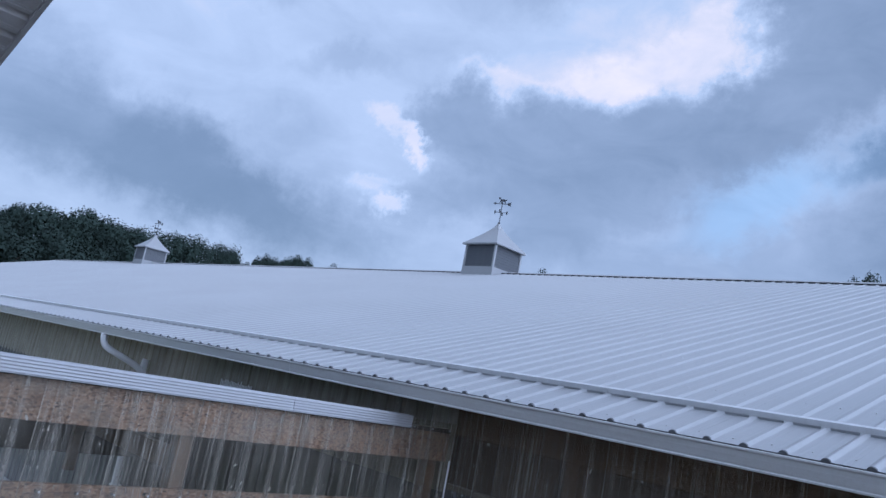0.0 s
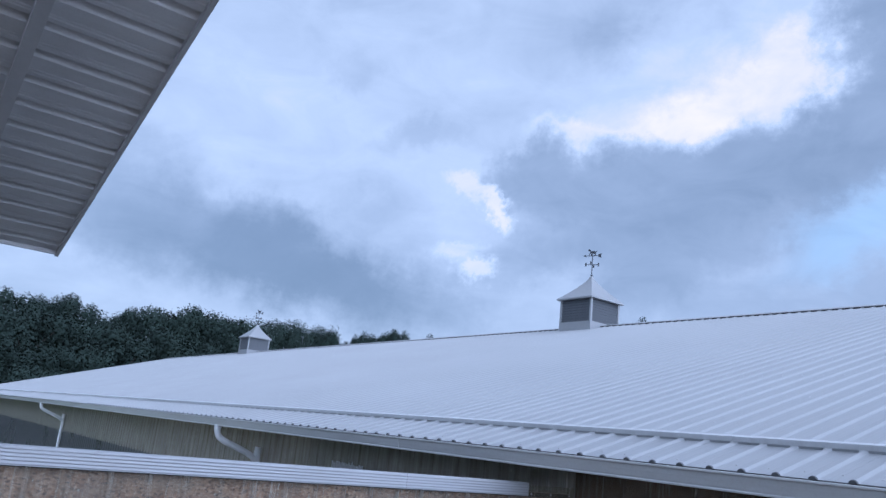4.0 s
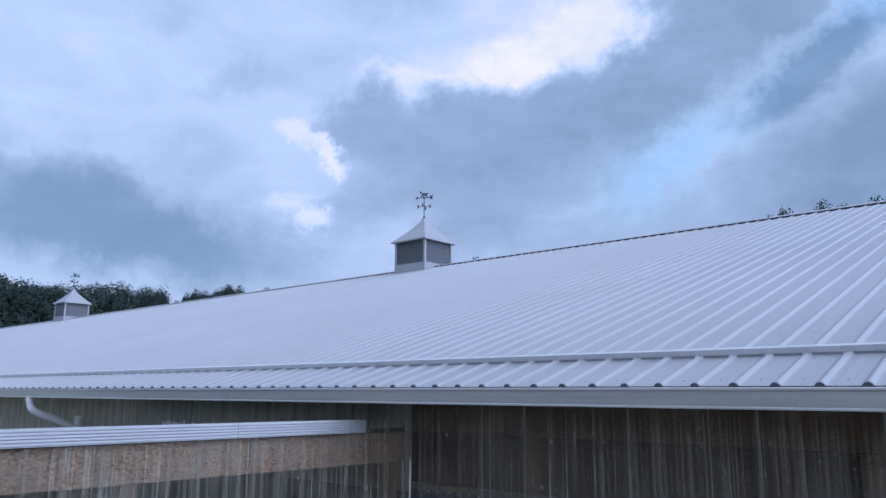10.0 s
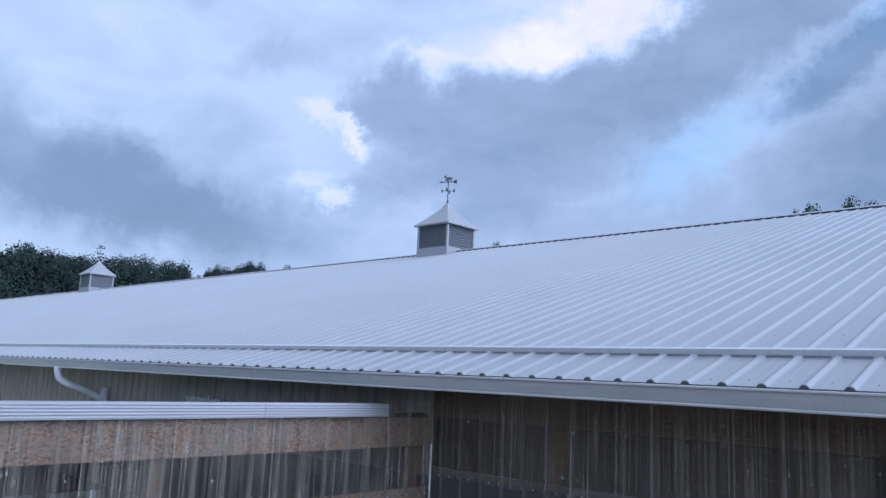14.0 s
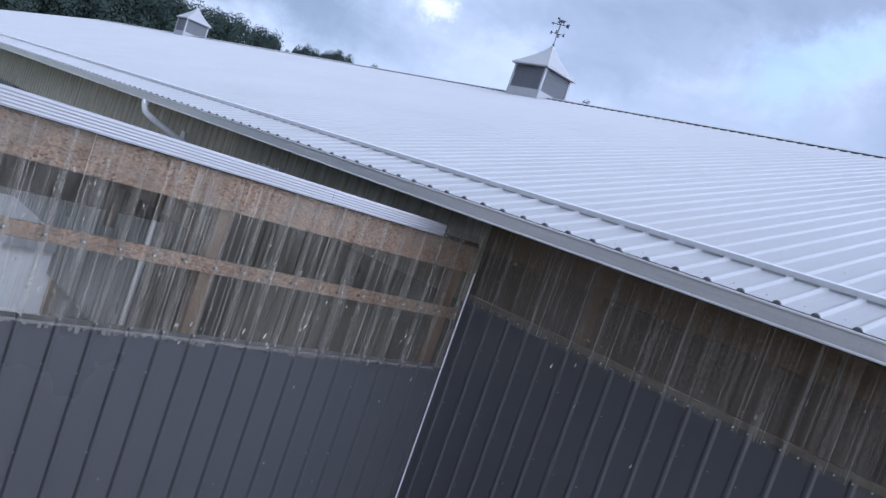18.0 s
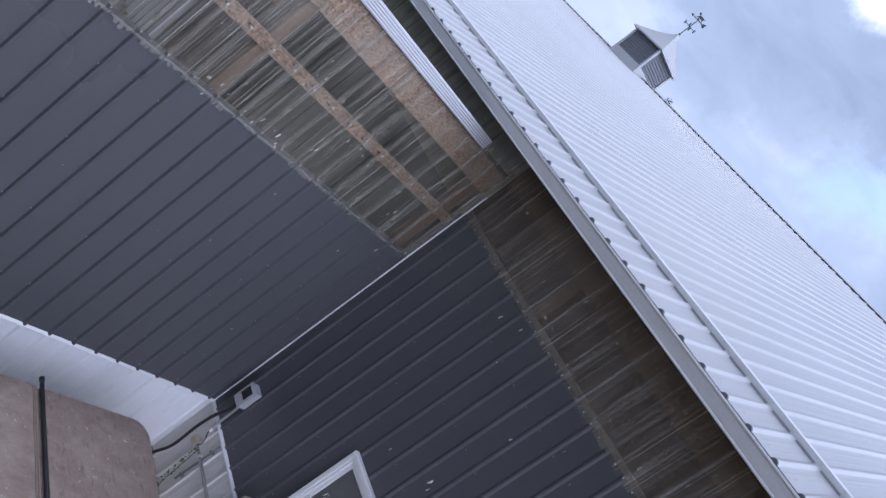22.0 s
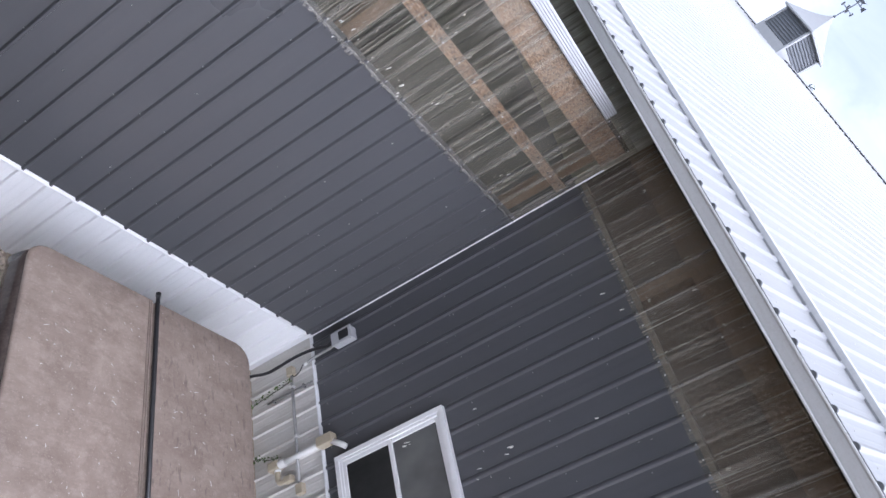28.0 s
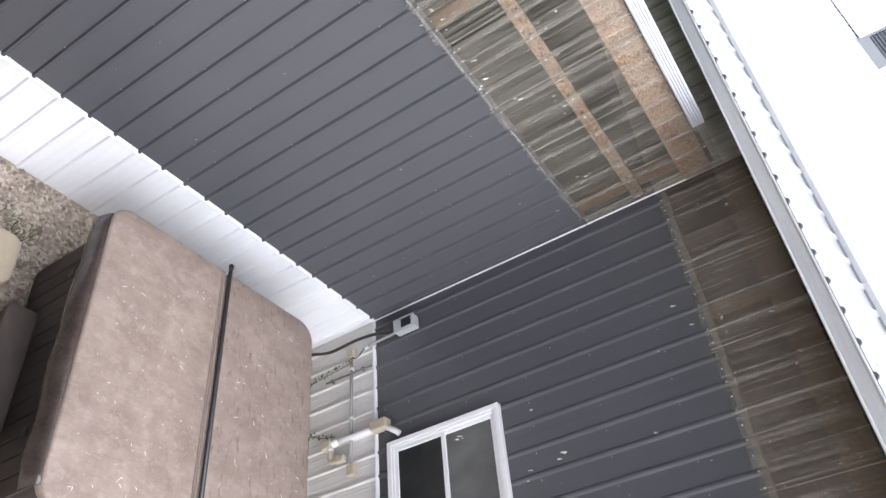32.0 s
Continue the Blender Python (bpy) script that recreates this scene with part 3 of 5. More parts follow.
def bend(points, steps=6):
    """Points of a smooth curve through the given points."""
    p = [Vector(q) for q in points]
    out = []
    for i in range(len(p) - 1):
        a, b, c, d = p[max(i - 1, 0)], p[i], p[i + 1], p[min(i + 2, len(p) - 1)]
        for k in range(steps):
            s = k / steps
            out.append(0.5 * (2 * b + (c - a) * s + (2 * a - 5 * b + 4 * c - d) * s * s + (3 * b - a - 3 * c + d) * s ** 3))
    return out + [p[-1]]


COVER = 4 * RIB


def sheet(name, length, mat, height=0.019, thick=0.0, minor=0.0025, foot=0.020, rounded=False):
    """A ribbed steel sheet, one cover wide: u across, v along, n out; its ribs at u = 0, 1, 2, 3 spacings."""
    prof = [(-RIB / 2, 0.0)]
    for k in range(4):
        c = k * RIB
        if rounded:
            prof += [(c + foot * q, height * (0.5 + 0.5 * math.cos(math.pi * q))) for q in (-1, -0.75, -0.5, -0.3, -0.1, 0.1, 0.3, 0.5, 0.75, 1)]
        else:
            prof += [(c - foot, 0), (c - 0.010, height * 0.92), (c - 0.006, height), (c + 0.006, height), (c + 0.010, height * 0.92), (c + foot, 0)]
        for m in (0.076, 0.152):
            prof += [(c + m - 0.012, 0), (c + m, minor), (c + m + 0.012, 0)]
    prof = [p for p in prof if p[0] <= COVER - RIB / 2 - 0.002] + [(COVER - RIB / 2 + 0.004, 0.001)]
    bm = bmesh.new()
    rows = [[bm.verts.new((u, v, n)) for u, n in prof] for v in (0, length)]
    for i in range(len(prof) - 1):
        bm.faces.new((rows[0][i], rows[0][i + 1], rows[1][i + 1], rows[1][i]))
    if thick:
        low = [[bm.verts.new((u, v, n - thick)) for u, n in prof] for v in (0, length)]
        for i in range(len(prof) - 1):
            bm.faces.new((low[0][i + 1], low[0][i], low[1][i], low[1][i + 1]))
            bm.faces.new((rows[0][i + 1], rows[0][i], low[0][i], low[0][i + 1]))
            bm.faces.new((rows[1][i], rows[1][i + 1], low[1][i + 1], low[1][i]))
        for s in (0, -1):
            bm.faces.new((rows[0][s], rows[1][s], low[1][s], low[0][s]))
    me = bpy.data.meshes.new(name)
    bm.to_mesh(me)
    bm.free()
    me.materials.append(mat)
    return me


WEST = Matrix(((0, 0, 1, 0), (1, 0, 0, 0), (0, 1, 0, 0), (0, 0, 0, 1)))     # u to +y, v up, n to +x
NORTH = Matrix(((1, 0, 0, 0), (0, 0, -1, 0), (0, 1, 0, 0), (0, 0, 0, 1)))   # u to +x, v up, n to -y


def sheets(name, me, turn, origins, parent, label=""):
    for o in origins:
        ob = part(name, me, None, parent, label)
        ob.matrix_world = Matrix.Translation(o) @ turn


def screws(name, spots, normal, parent, size=0.006, mat=None):
    bm = bmesh.new()
    n = Vector(normal)
    s = n.orthogonal().normalized()
    u = n.cross(s)
    for p in spots:
        p = Vector(p)
        ring = [bm.verts.new(p + (s * math.cos(a) + u * math.sin(a)) * size) for a in [k * math.tau / 6 for k in range(6)]]
        tip = [bm.verts.new(v.co + n * 0.006 - (v.co - p) * 0.35) for v in ring]
        for k in range(6):
            bm.faces.new((ring[k], ring[(k + 1) % 6], tip[(k + 1) % 6], tip[k]))
        bm.faces.new(tip)
    ob = part(name, bm, mat or SCREW, parent)
    tagged(ob, kind="stuff")
    return ob


# ---- the ground ----
GZ = -0.2
bm = bmesh.new()
bmesh.ops.create_grid(bm, x_segments=120, y_segments=120, size=1)
for v in bm.verts:
    # close cells near the courtyard, wide ones towards the horizon; a wooded rise beyond the barn
    v.co.x, v.co.y = [math.copysign(abs(c) ** 3.2 * 1500, c) for c in (v.co.x, v.co.y)]
    x, y = v.co.x, v.co.y
    d = math.hypot(x - 5, y + 5)
    rise = max(0.0, min(1.0, (d - 62) / 90))
    v.co.z = GZ + 9.0 * rise * rise * (3 - 2 * rise) + (0.02 * noise.noise(Vector((x, y, 0)) * 0.9) if d > 12 else 0.004 * noise.noise(Vector((x, y, 0)) * 2))
g = part("ground", bm, GROUND)
tagged(g, "wet gravel yard running into grass and a rise", "ground", kind="structure")

# ---- west wall: a shed wing, white below, charcoal above, clear ribbed sheets at the top ----
ZW, ZWB, ZTB, ZT = 0.657, 3.151, 4.375, 4.478
west = tagged(empty("wall_west"), "charcoal ribbed steel shed wall with a clear band", "wall", kind="structure")
W_RIB = -0.090
w_y = [W_RIB - 3 * RIB - COVER * j for j in range(8)]
low_w = sheet("wainscot_panel", ZW - GZ + 0.05, WHITE)
sheets("wainscot_panel", low_w, WEST, [(0, y, GZ - 0.05) for y in w_y], west)
mid_w = sheet("siding_panel", ZWB + 0.026 - ZW, DARK, 0.027, minor=0.0, foot=0.018)
sheets("siding_panel", mid_w, WEST, [(0.001, y, ZW + 0.014) for y in w_y], west)
top_w = sheet("clear_panel", ZT - ZWB - 0.02, CLEAR, height=0.012, minor=0.003)
sheets("clear_panel", top_w, WEST, [(0.004, y, ZWB) for y in w_y], west, "dirty see-through ribbed plastic")
# ragged lower lap of the clear sheets over the siding
lap_rng = random.Random(31)
bm = bmesh.new()
y, up, low = -0.03, [], []
while y > -8.0:
    w = RIB / 6 * lap_rng.uniform(0.7, 1.3)
    d = lap_rng.choice((0.004, 0.010, 0.018, 0.024, 0.034)) * lap_rng.uniform(0.7, 1.3)
    for yy in (y, y - w * 0.62):
        up.append((0.028, yy, ZWB + 0.012))
        low.append((0.0285, yy, ZWB - d))
    for yy in (y - w * 0.66, y - w):
        up.append((0.028, yy, ZWB + 0.012))
        low.append((0.0285, yy, ZWB - 0.004))
    y -= w * 1.02
rows = [[bm.verts.new((p[0] + dx, p[1], p[2])) for p in line] for dx in (0, 0.0025) for line in (up, low)]
for i in range(len(up) - 1):
    bm.faces.new((rows[0][i], rows[0][i + 1], rows[1][i + 1], rows[1][i]))
    bm.faces.new((rows[2][i + 1], rows[2][i], rows[3][i], rows[3][i + 1]))
    bm.faces.new((rows[1][i], rows[1][i + 1], rows[3][i + 1], rows[3][i]))
part("ragged_lap", bm, LAP, west, "milky torn lower edge of the clear sheets")
part("lap_edge", block((0.026, -8.0, ZWB + 0.010), (0.0295, -0.05, ZWB + 0.013)), LAP, west)
screws("lap_screws", [(0.030, -0.054 - k * RIB / 2 + lap_rng.uniform(-0.02, 0.02), ZWB - 0.012 + lap_rng.uniform(-0.012, 0.012)) for k in range(64)], (1, 0, 0), west, 0.008, BLACK)
# drip trim between the white and the charcoal sheets
drip = [(0, 0.026), (0.008, 0.023), (0.021, 0.010), (0.023, -0.003), (0.016, -0.007), (0.0, 0.0)]
part("drip_trim", prism(drip, 0.0, -8.0, lambda p, q, s: (p + 0.003, s, ZW - 0.008 + q)), TRIM, west)
# ridged cap flashing along the top
cap = [(-0.10, ZT - 0.008), (-0.10, ZT), (0.036, ZT)]
for k in range(5):
    z = ZT - 0.004 - k * 0.0205
    cap += [(0.0405, z - 0.003), (0.0425, z - 0.007), (0.0425, z - 0.012), (0.0390, z - 0.017)]
cap += [(0.040, ZTB - 0.003), (0.028, ZTB - 0.003), (0.026, ZT - 0.012)]
# cut short of the corner, in place of the shade under the eave
for a, b in ((-0.60, -1.86), (-1.863, -4.9), (-4.903, -8.0)):
    part("cap_flashing", prism(cap, a, b, lambda p, q, s: (p, s, q)), FLASH, west, "pale ridged flashing")
# inner corner trim
part("corner_trim", prism([(0, 0), (0.010, -0.001), (0.010, -0.004), (0.004, -0.006), (0.003, -0.012), (0, -0.012)], ZW + 0.02, 4.12, lambda p, q, s: (p + 0.019, q - 0.020, s)), TRIM, west)


spots = []
for k in range(32):
    y = W_RIB - k * RIB - 0.014
    for z in (ZW + 0.07, 1.047, 1.664, 2.277, 2.885):
        spots.append((0.002, y + random.uniform(-0.008, 0.008), z + random.uniform(-0.01, 0.01)))
screws("siding_screws", spots, (1, 0, 0), west, 0.005, SCREW_D)
screws("clear_panel_screws", [(0.024, W_RIB - k * RIB, z) for k in range(32) for z in (ZWB + 0.035, 3.70, ZTB + 0.012)], (1, 0, 0), west, 0.008)
screws("bolt_plates", [(-0.0275, W_RIB - k * RIB + random.uniform(-0.012, 0.012), 3.695 + random.uniform(-0.02, 0.02)) for k in range(32)], (1, 0, 0), west, 0.012, BLACK)
# frame of the wing behind the clear sheets
part("top_plate", block((-0.075, -8, 4.105), (-0.03, -0.02, 4.40), 0.004), OSB, west, "weathered orange-brown board")
part("girt", block((-0.07, -8, 3.640), (-0.028, -0.02, 3.742), 0.004), OSB, west, "weathered orange-brown board")
part("girt", block((-0.07, -8, 3.085), (-0.028, -0.02, 3.165), 0.004), OSB, west)
for y in (-0.2, -2.66, -5.1, -7.5):
    part("post", block((-0.20, y, GZ), (-0.08, y + 0.11, 4.3), 0.004), POST, west)
# shell of the wing
shell = tagged(empty("shed_wing"), "dim shed wing behind the clear wall band", "shed", kind="structure")
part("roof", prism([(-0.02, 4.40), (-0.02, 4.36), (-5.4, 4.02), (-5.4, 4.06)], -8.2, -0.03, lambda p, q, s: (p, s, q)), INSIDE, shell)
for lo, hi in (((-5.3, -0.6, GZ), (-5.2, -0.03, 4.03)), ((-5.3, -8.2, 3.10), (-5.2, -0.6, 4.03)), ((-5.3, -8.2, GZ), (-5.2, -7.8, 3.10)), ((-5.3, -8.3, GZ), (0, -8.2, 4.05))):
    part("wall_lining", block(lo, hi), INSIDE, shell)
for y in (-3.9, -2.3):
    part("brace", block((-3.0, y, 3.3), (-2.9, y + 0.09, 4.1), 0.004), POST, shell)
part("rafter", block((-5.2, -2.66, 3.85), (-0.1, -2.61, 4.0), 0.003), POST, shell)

# ---- north wall: the long barn, the same build ----
ZMT, ZSOF = 3.83, 4.645
X_END, X_FAR = 15.0, -42.0
north = tagged(empty("wall_north"), "charcoal ribbed steel barn wall with a clear band", "wall", kind="structure")
N_RIB = 0.126
n_x = [N_RIB + COVER * j for j in range(-46, 16)]
low_n = sheet("wainscot_panel", ZW - GZ + 0.05, WHITE_OLD)
sheets("wainscot_panel", low_n, NORTH, [(x, 0, GZ - 0.05) for x in n_x if x > -2], north)
mid_n = sheet("siding_panel", ZMT + 0.04 - ZW, DARK, 0.013, minor=0.0, foot=0.026)
sheets("siding_panel", mid_n, NORTH, [(x, -0.001, ZW) for x in n_x], north)
top_n = sheet("clear_panel", ZSOF + 0.05 - ZMT, CLEAR_DULL, 0.010)
sheets("clear_panel", top_n, NORTH, [(x, -0.004, ZMT) for x in n_x if x > -0.2], north, "dirty see-through ribbed plastic")
far_n = sheet("clear_panel", ZSOF + 0.05 - ZMT, CLEAR_LIT, 0.010)
sheets("clear_panel", far_n, NORTH, [(x, -0.004, ZMT) for x in n_x if x < -0.2], north, "ribbed plastic with its skylit paleness painted in")
part("drip_trim", prism(drip, 0.0, X_END, lambda p, q, s: (s, -p - 0.003, ZW - 0.008 + q)), TRIM, north)
spots = []
for k in range(0, 40):
    x = N_RIB + k * RIB + 0.048
    for z in (ZW + 0.10, 1.05, 1.66, 2.268, 2.878, 3.485):
        spots.append((x + random.uniform(-0.008, 0.008), -0.002, z + random.uniform(-0.01, 0.01)))
screws("siding_screws", spots, (0, -1, 0), north, 0.0045, SCREW_D)
screws("clear_panel_screws", [(N_RIB + k * RIB / 2, -0.012 - 0.012 * (k % 2 == 0), ZMT + 0.03) for k in range(0, 60)], (0, -1, 0), north, 0.008)
part("girt", block((X_FAR, 0.03, ZMT - 0.02), (X_END, 0.07, ZMT + 0.085), 0.003), PLANK, north, "weathered brown board")
part("girt", block((X_FAR, 0.03, 4.36), (X_END, 0.07, 4.60), 0.003), POST, north)
part("sheathing", block((X_FAR, 0.22, ZMT), (X_END, 0.235, 4.5)), SHEATH, north, "brown boards behind the clear sheets")
for k in range(-17, 7):
    x = 1.24 + k * 2.44
    part("post", block((x, 0.07, GZ), (x + 0.13, 0.21, 4.7), 0.004), POST, north)
# lap strips where two clear sheets meet
for x in (1.27, 2.19, 3.11):
    part("lap_strip", block((x, -0.026, ZMT + 0.005), (x + 0.022, -0.022, ZSOF)), LAP, north)

# ---- barn shell, soffit, fascia and roof ----
YE, ZE, YR, ZR = -0.743, 4.752, 11.292, 8.437
SLOPE = (ZR - ZE) / (YR - YE)
ANG = math.atan(SLOPE)
RUN = (YR - YE) / math.cos(ANG)
XG = -50.4
barn = tagged(empty("barn_shell"), "long steel barn closed behind its front wall", "barn", kind="structure")
for x in (X_FAR, X_END):
    part("gable_wall", prism([(0.02, GZ), (22.5, GZ), (22.5, 4.7), (YR, ZR - 0.3), (0.02, 4.7)], x, x + 0.12, lambda p, q, s: (s, p, q)), DARK, barn)
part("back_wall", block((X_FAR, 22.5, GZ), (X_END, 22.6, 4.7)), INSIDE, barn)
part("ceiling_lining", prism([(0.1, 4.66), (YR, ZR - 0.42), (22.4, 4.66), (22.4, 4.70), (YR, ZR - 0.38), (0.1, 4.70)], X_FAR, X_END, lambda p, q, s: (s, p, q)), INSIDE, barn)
part("soffit", block((XG + 0.05, -0.70, ZSOF - 0.012), (X_END + 0.4, -0.004, ZSOF)), SOFFIT, barn)
part("fascia", block((XG + 0.05, -0.735, 4.628), (X_END + 0.4, -0.70, 4.70), 0.003), GUTTER, barn)
part("rake_fascia", prism([(YE, ZE - 0.02), (YR, ZR - 0.02), (YR, ZR - 0.17), (YE, ZE - 0.15)], XG - 0.02, XG + 0.02, lambda p, q, s: (s, p, q)), GUTTER, barn)

part("end_trim", block((X_FAR - 0.06, -0.05, GZ), (X_FAR + 0.14, 0.06, 4.6), 0.006), TRIM, barn)
roof = tagged(empty("roof_main"), "long white ribbed steel barn roof, wet", "roof", kind="structure")
UP = Matrix(((1, 0, 0, 0), (0, math.cos(ANG), -math.sin(ANG), 0), (0, math.sin(ANG), math.cos(ANG), 0), (0, 0, 0, 1)))
r_me = sheet("roof_panel", RUN, ROOF, 0.0175, 0.003, 0.0015, 0.036, True)
r_x = [0.052 + COVER * j for j in range(-55, 17)]
sheets("roof_panel", r_me, UP, [(x, YE, ZE) for x in r_x], roof)
part("back_slope", prism([(YR, ZR + 0.01), (YR, ZR - 0.02), (2 * YR - YE, ZE - 0.02), (2 * YR - YE, ZE + 0.01)], XG, r_x[-1] + COVER, lambda p, q, s: (s, p, q)), ROOF, roof)


def on_roof(s, n):
    """Height and depth of a point s metres up the slope and n out of it."""
    return YE + s * math.cos(ANG) - n * math.sin(ANG), ZE + s * math.sin(ANG) + n * math.cos(ANG)


# ridge cap, its edges lying on the ribs
hem = [on_roof(RUN - 0.19, 0.034), on_roof(RUN - 0.19, 0.040), on_roof(RUN - 0.16, 0.042), (YR, ZR + 0.050), (YR + 0.18, ZR - 0.02), (YR + 0.18, ZR - 0.026), (YR, ZR + 0.042), on_roof(RUN - 0.16, 0.036)]
for j in range(22):
    a = XG + j * 3.05
    if a < X_END + 0.5:
        part("ridge_cap", prism(hem, a, min(a + 3.06, r_x[-1] + COVER), lambda p, q, s: (s, p, q)), ROOF, roof)
# snow bar along the eave, an angle standing on the ribs
S_BAR = (-0.109 - YE) / math.cos(ANG)
bar = [on_roof(S_BAR, 0.017), on_roof(S_BAR, 0.054), on_roof(S_BAR + 0.006, 0.056), on_roof(S_BAR + 0.05, 0.054), on_roof(S_BAR + 0.05, 0.050), on_roof(S_BAR + 0.008, 0.050), on_roof(S_BAR + 0.008, 0.017)]
for j in range(22):
    a = XG + 0.2 + j * 3.05
    if a < X_END:
        part("snow_bar", prism(bar, a, a + 3.046, lambda p, q, s: (s, p, q)), BAR, roof, "white steel angle across the ribs")
# grey strips between the ribs stand in for the bar's shadow line
shade_strip = [on_roof(S_BAR + 0.002, 0.001), on_roof(S_BAR + 0.002, 0.018), on_roof(S_BAR + 0.008, 0.018), on_roof(S_BAR + 0.008, 0.001)]
for k in range(-60, 40):
    a = 0.052 + k * RIB + 0.030
    part("bar_shadow", prism(shade_strip, a, a + RIB - 0.060, lambda p, q, s: (s, p, q)), BAR_SHADE, roof)
sp = []
for k in range(-30, 30):
    for s in (0.12, 1.3, 2.5, 3.7, 4.9):
        y, z = on_roof(s + random.uniform(-0.01, 0.01), 0.0)
        sp.append((0.052 + k * RIB + 0.114, y, z))
screws("roof_screws", sp, (0, -math.sin(ANG), math.cos(ANG)), roof, 0.008)
# grey foam plugs in the rib ends at the eave
plug = bmesh.new()
arc = [(0.026 * math.cos(a), 0.021 * math.sin(a)) for a in [k * math.pi / 8 for k in range(9)]]
ends = [[plug.verts.new((p, d * math.cos(ANG) - q * math.sin(ANG), d * math.sin(ANG) + q * math.cos(ANG))) for p, q in arc] for d in (-0.012, 0.004)]
plug.faces.new(ends[0])
for k in range(8):
    plug.faces.new((ends[0][k], ends[0][k + 1], ends[1][k + 1], ends[1][k]))
plug_me = mesh_of("rib_closure", plug, FOAM_SHADE)
for k in range(-70, 40):
    part("rib_closure", plug_me, None, roof).location = (0.052 + k * RIB, YE, ZE)
# black faces stand in for shade under the ridge cap, between the ribs
gap = bmesh.new()
for k in range(-220, 66):
    a = 0.052 + k * RIB + 0.035
    lo, hi = on_roof(RUN - 0.193, 0.002), on_roof(RUN - 0.193, 0.034)
    gap.faces.new([gap.verts.new(p) for p in ((a, *lo), (a + RIB - 0.07, *lo), (a + RIB - 0.07, *hi), (a, *hi))])
tagged(part("ridge_gap_shade", gap, BLACK, roof), kind="stuff")
# dark strip standing in for the shadow line under the sheets at the eave
part("eave_shadow", prism([on_roof(0.008, -0.004), on_roof(0.02, -0.004), on_roof(0.02, -0.03), on_roof(0.008, -0.03)], XG, X_END + 0.4, lambda p, q, s: (s, p, q)), FOAM_SHADE, roof)

# ---- gutter and downspouts ----
gp = [(-0.748, 4.735), (-0.748, 4.622), (-0.822, 4.621), (-0.832, 4.623), (-0.833, 4.632), (-0.828, 4.638), (-0.834, 4.652), (-0.846, 4.690), (-0.853, 4.720), (-0.860, 4.727), (-0.866, 4.729), (-0.867, 4.740), (-0.862, 4.743), (-0.846, 4.743), (-0.846, 4.736), (-0.848, 4.722), (-0.838, 4.682), (-0.824, 4.640), (-0.818, 4.628), (-0.753, 4.628), (-0.753, 4.735)]
gutter = tagged(empty("gutter"), "white aluminium eave gutter with water stains", "gutter")
for j in range(11):
    a = XG - 0.05 + j * 6.1
    part("gutter_run", prism(gp, a, min(a + 6.095, X_END + 0.4), lambda p, q, s: (s, p, q)), GUTTER, gutter)


def downspout(x, lean, bottom):
    """A pipe that leaves the gutter, swings back to the wall and goes down it."""
    ds = tagged(empty("downspout", (x, -0.8, 4.62)), "white downspout swinging from the gutter to the wall", "downspout", "downspouts of the barn")
    pts = bend([(0, 0, 0.0), (0, 0.01, -0.10), (lean * 0.16, 0.10, -0.20), (lean * 0.82, 0.50, -0.36), (lean, 0.66, -0.46), (lean, 0.70, -0.60), (lean, 0.70, bottom - 4.62)], 7)
    part("pipe", tube(pts, 0.048, 12), TRIM, ds, smooth=True)
    for z in (-0.8, -2.2):
        part("strap", block((lean - 0.055, 0.65, z), (lean + 0.055, 0.795, z + 0.03), 0.003), TRIM, ds)
    part("outlet", tube([(0, 0, 0.01), (0, 0, -0.05)], 0.056, 12), TRIM, ds)


downspout(-6.75, 0.05, 0.0)
downspout(-22.0, 0.1, 0.0)
for x in (-49.6,):
    post = tagged(empty("porch_post", (x, -0.35, GZ)), "white square porch post under the barn eave", "post", "porch posts")
    part("shaft", block((-0.9, -0.2, 0), (0.1, 0.2, 4.78), 0.01), TRIM, post)
    part("base", block((-0.95, -0.25, 0), (0.15, 0.25, 0.25), 0.01), TRIM, post)


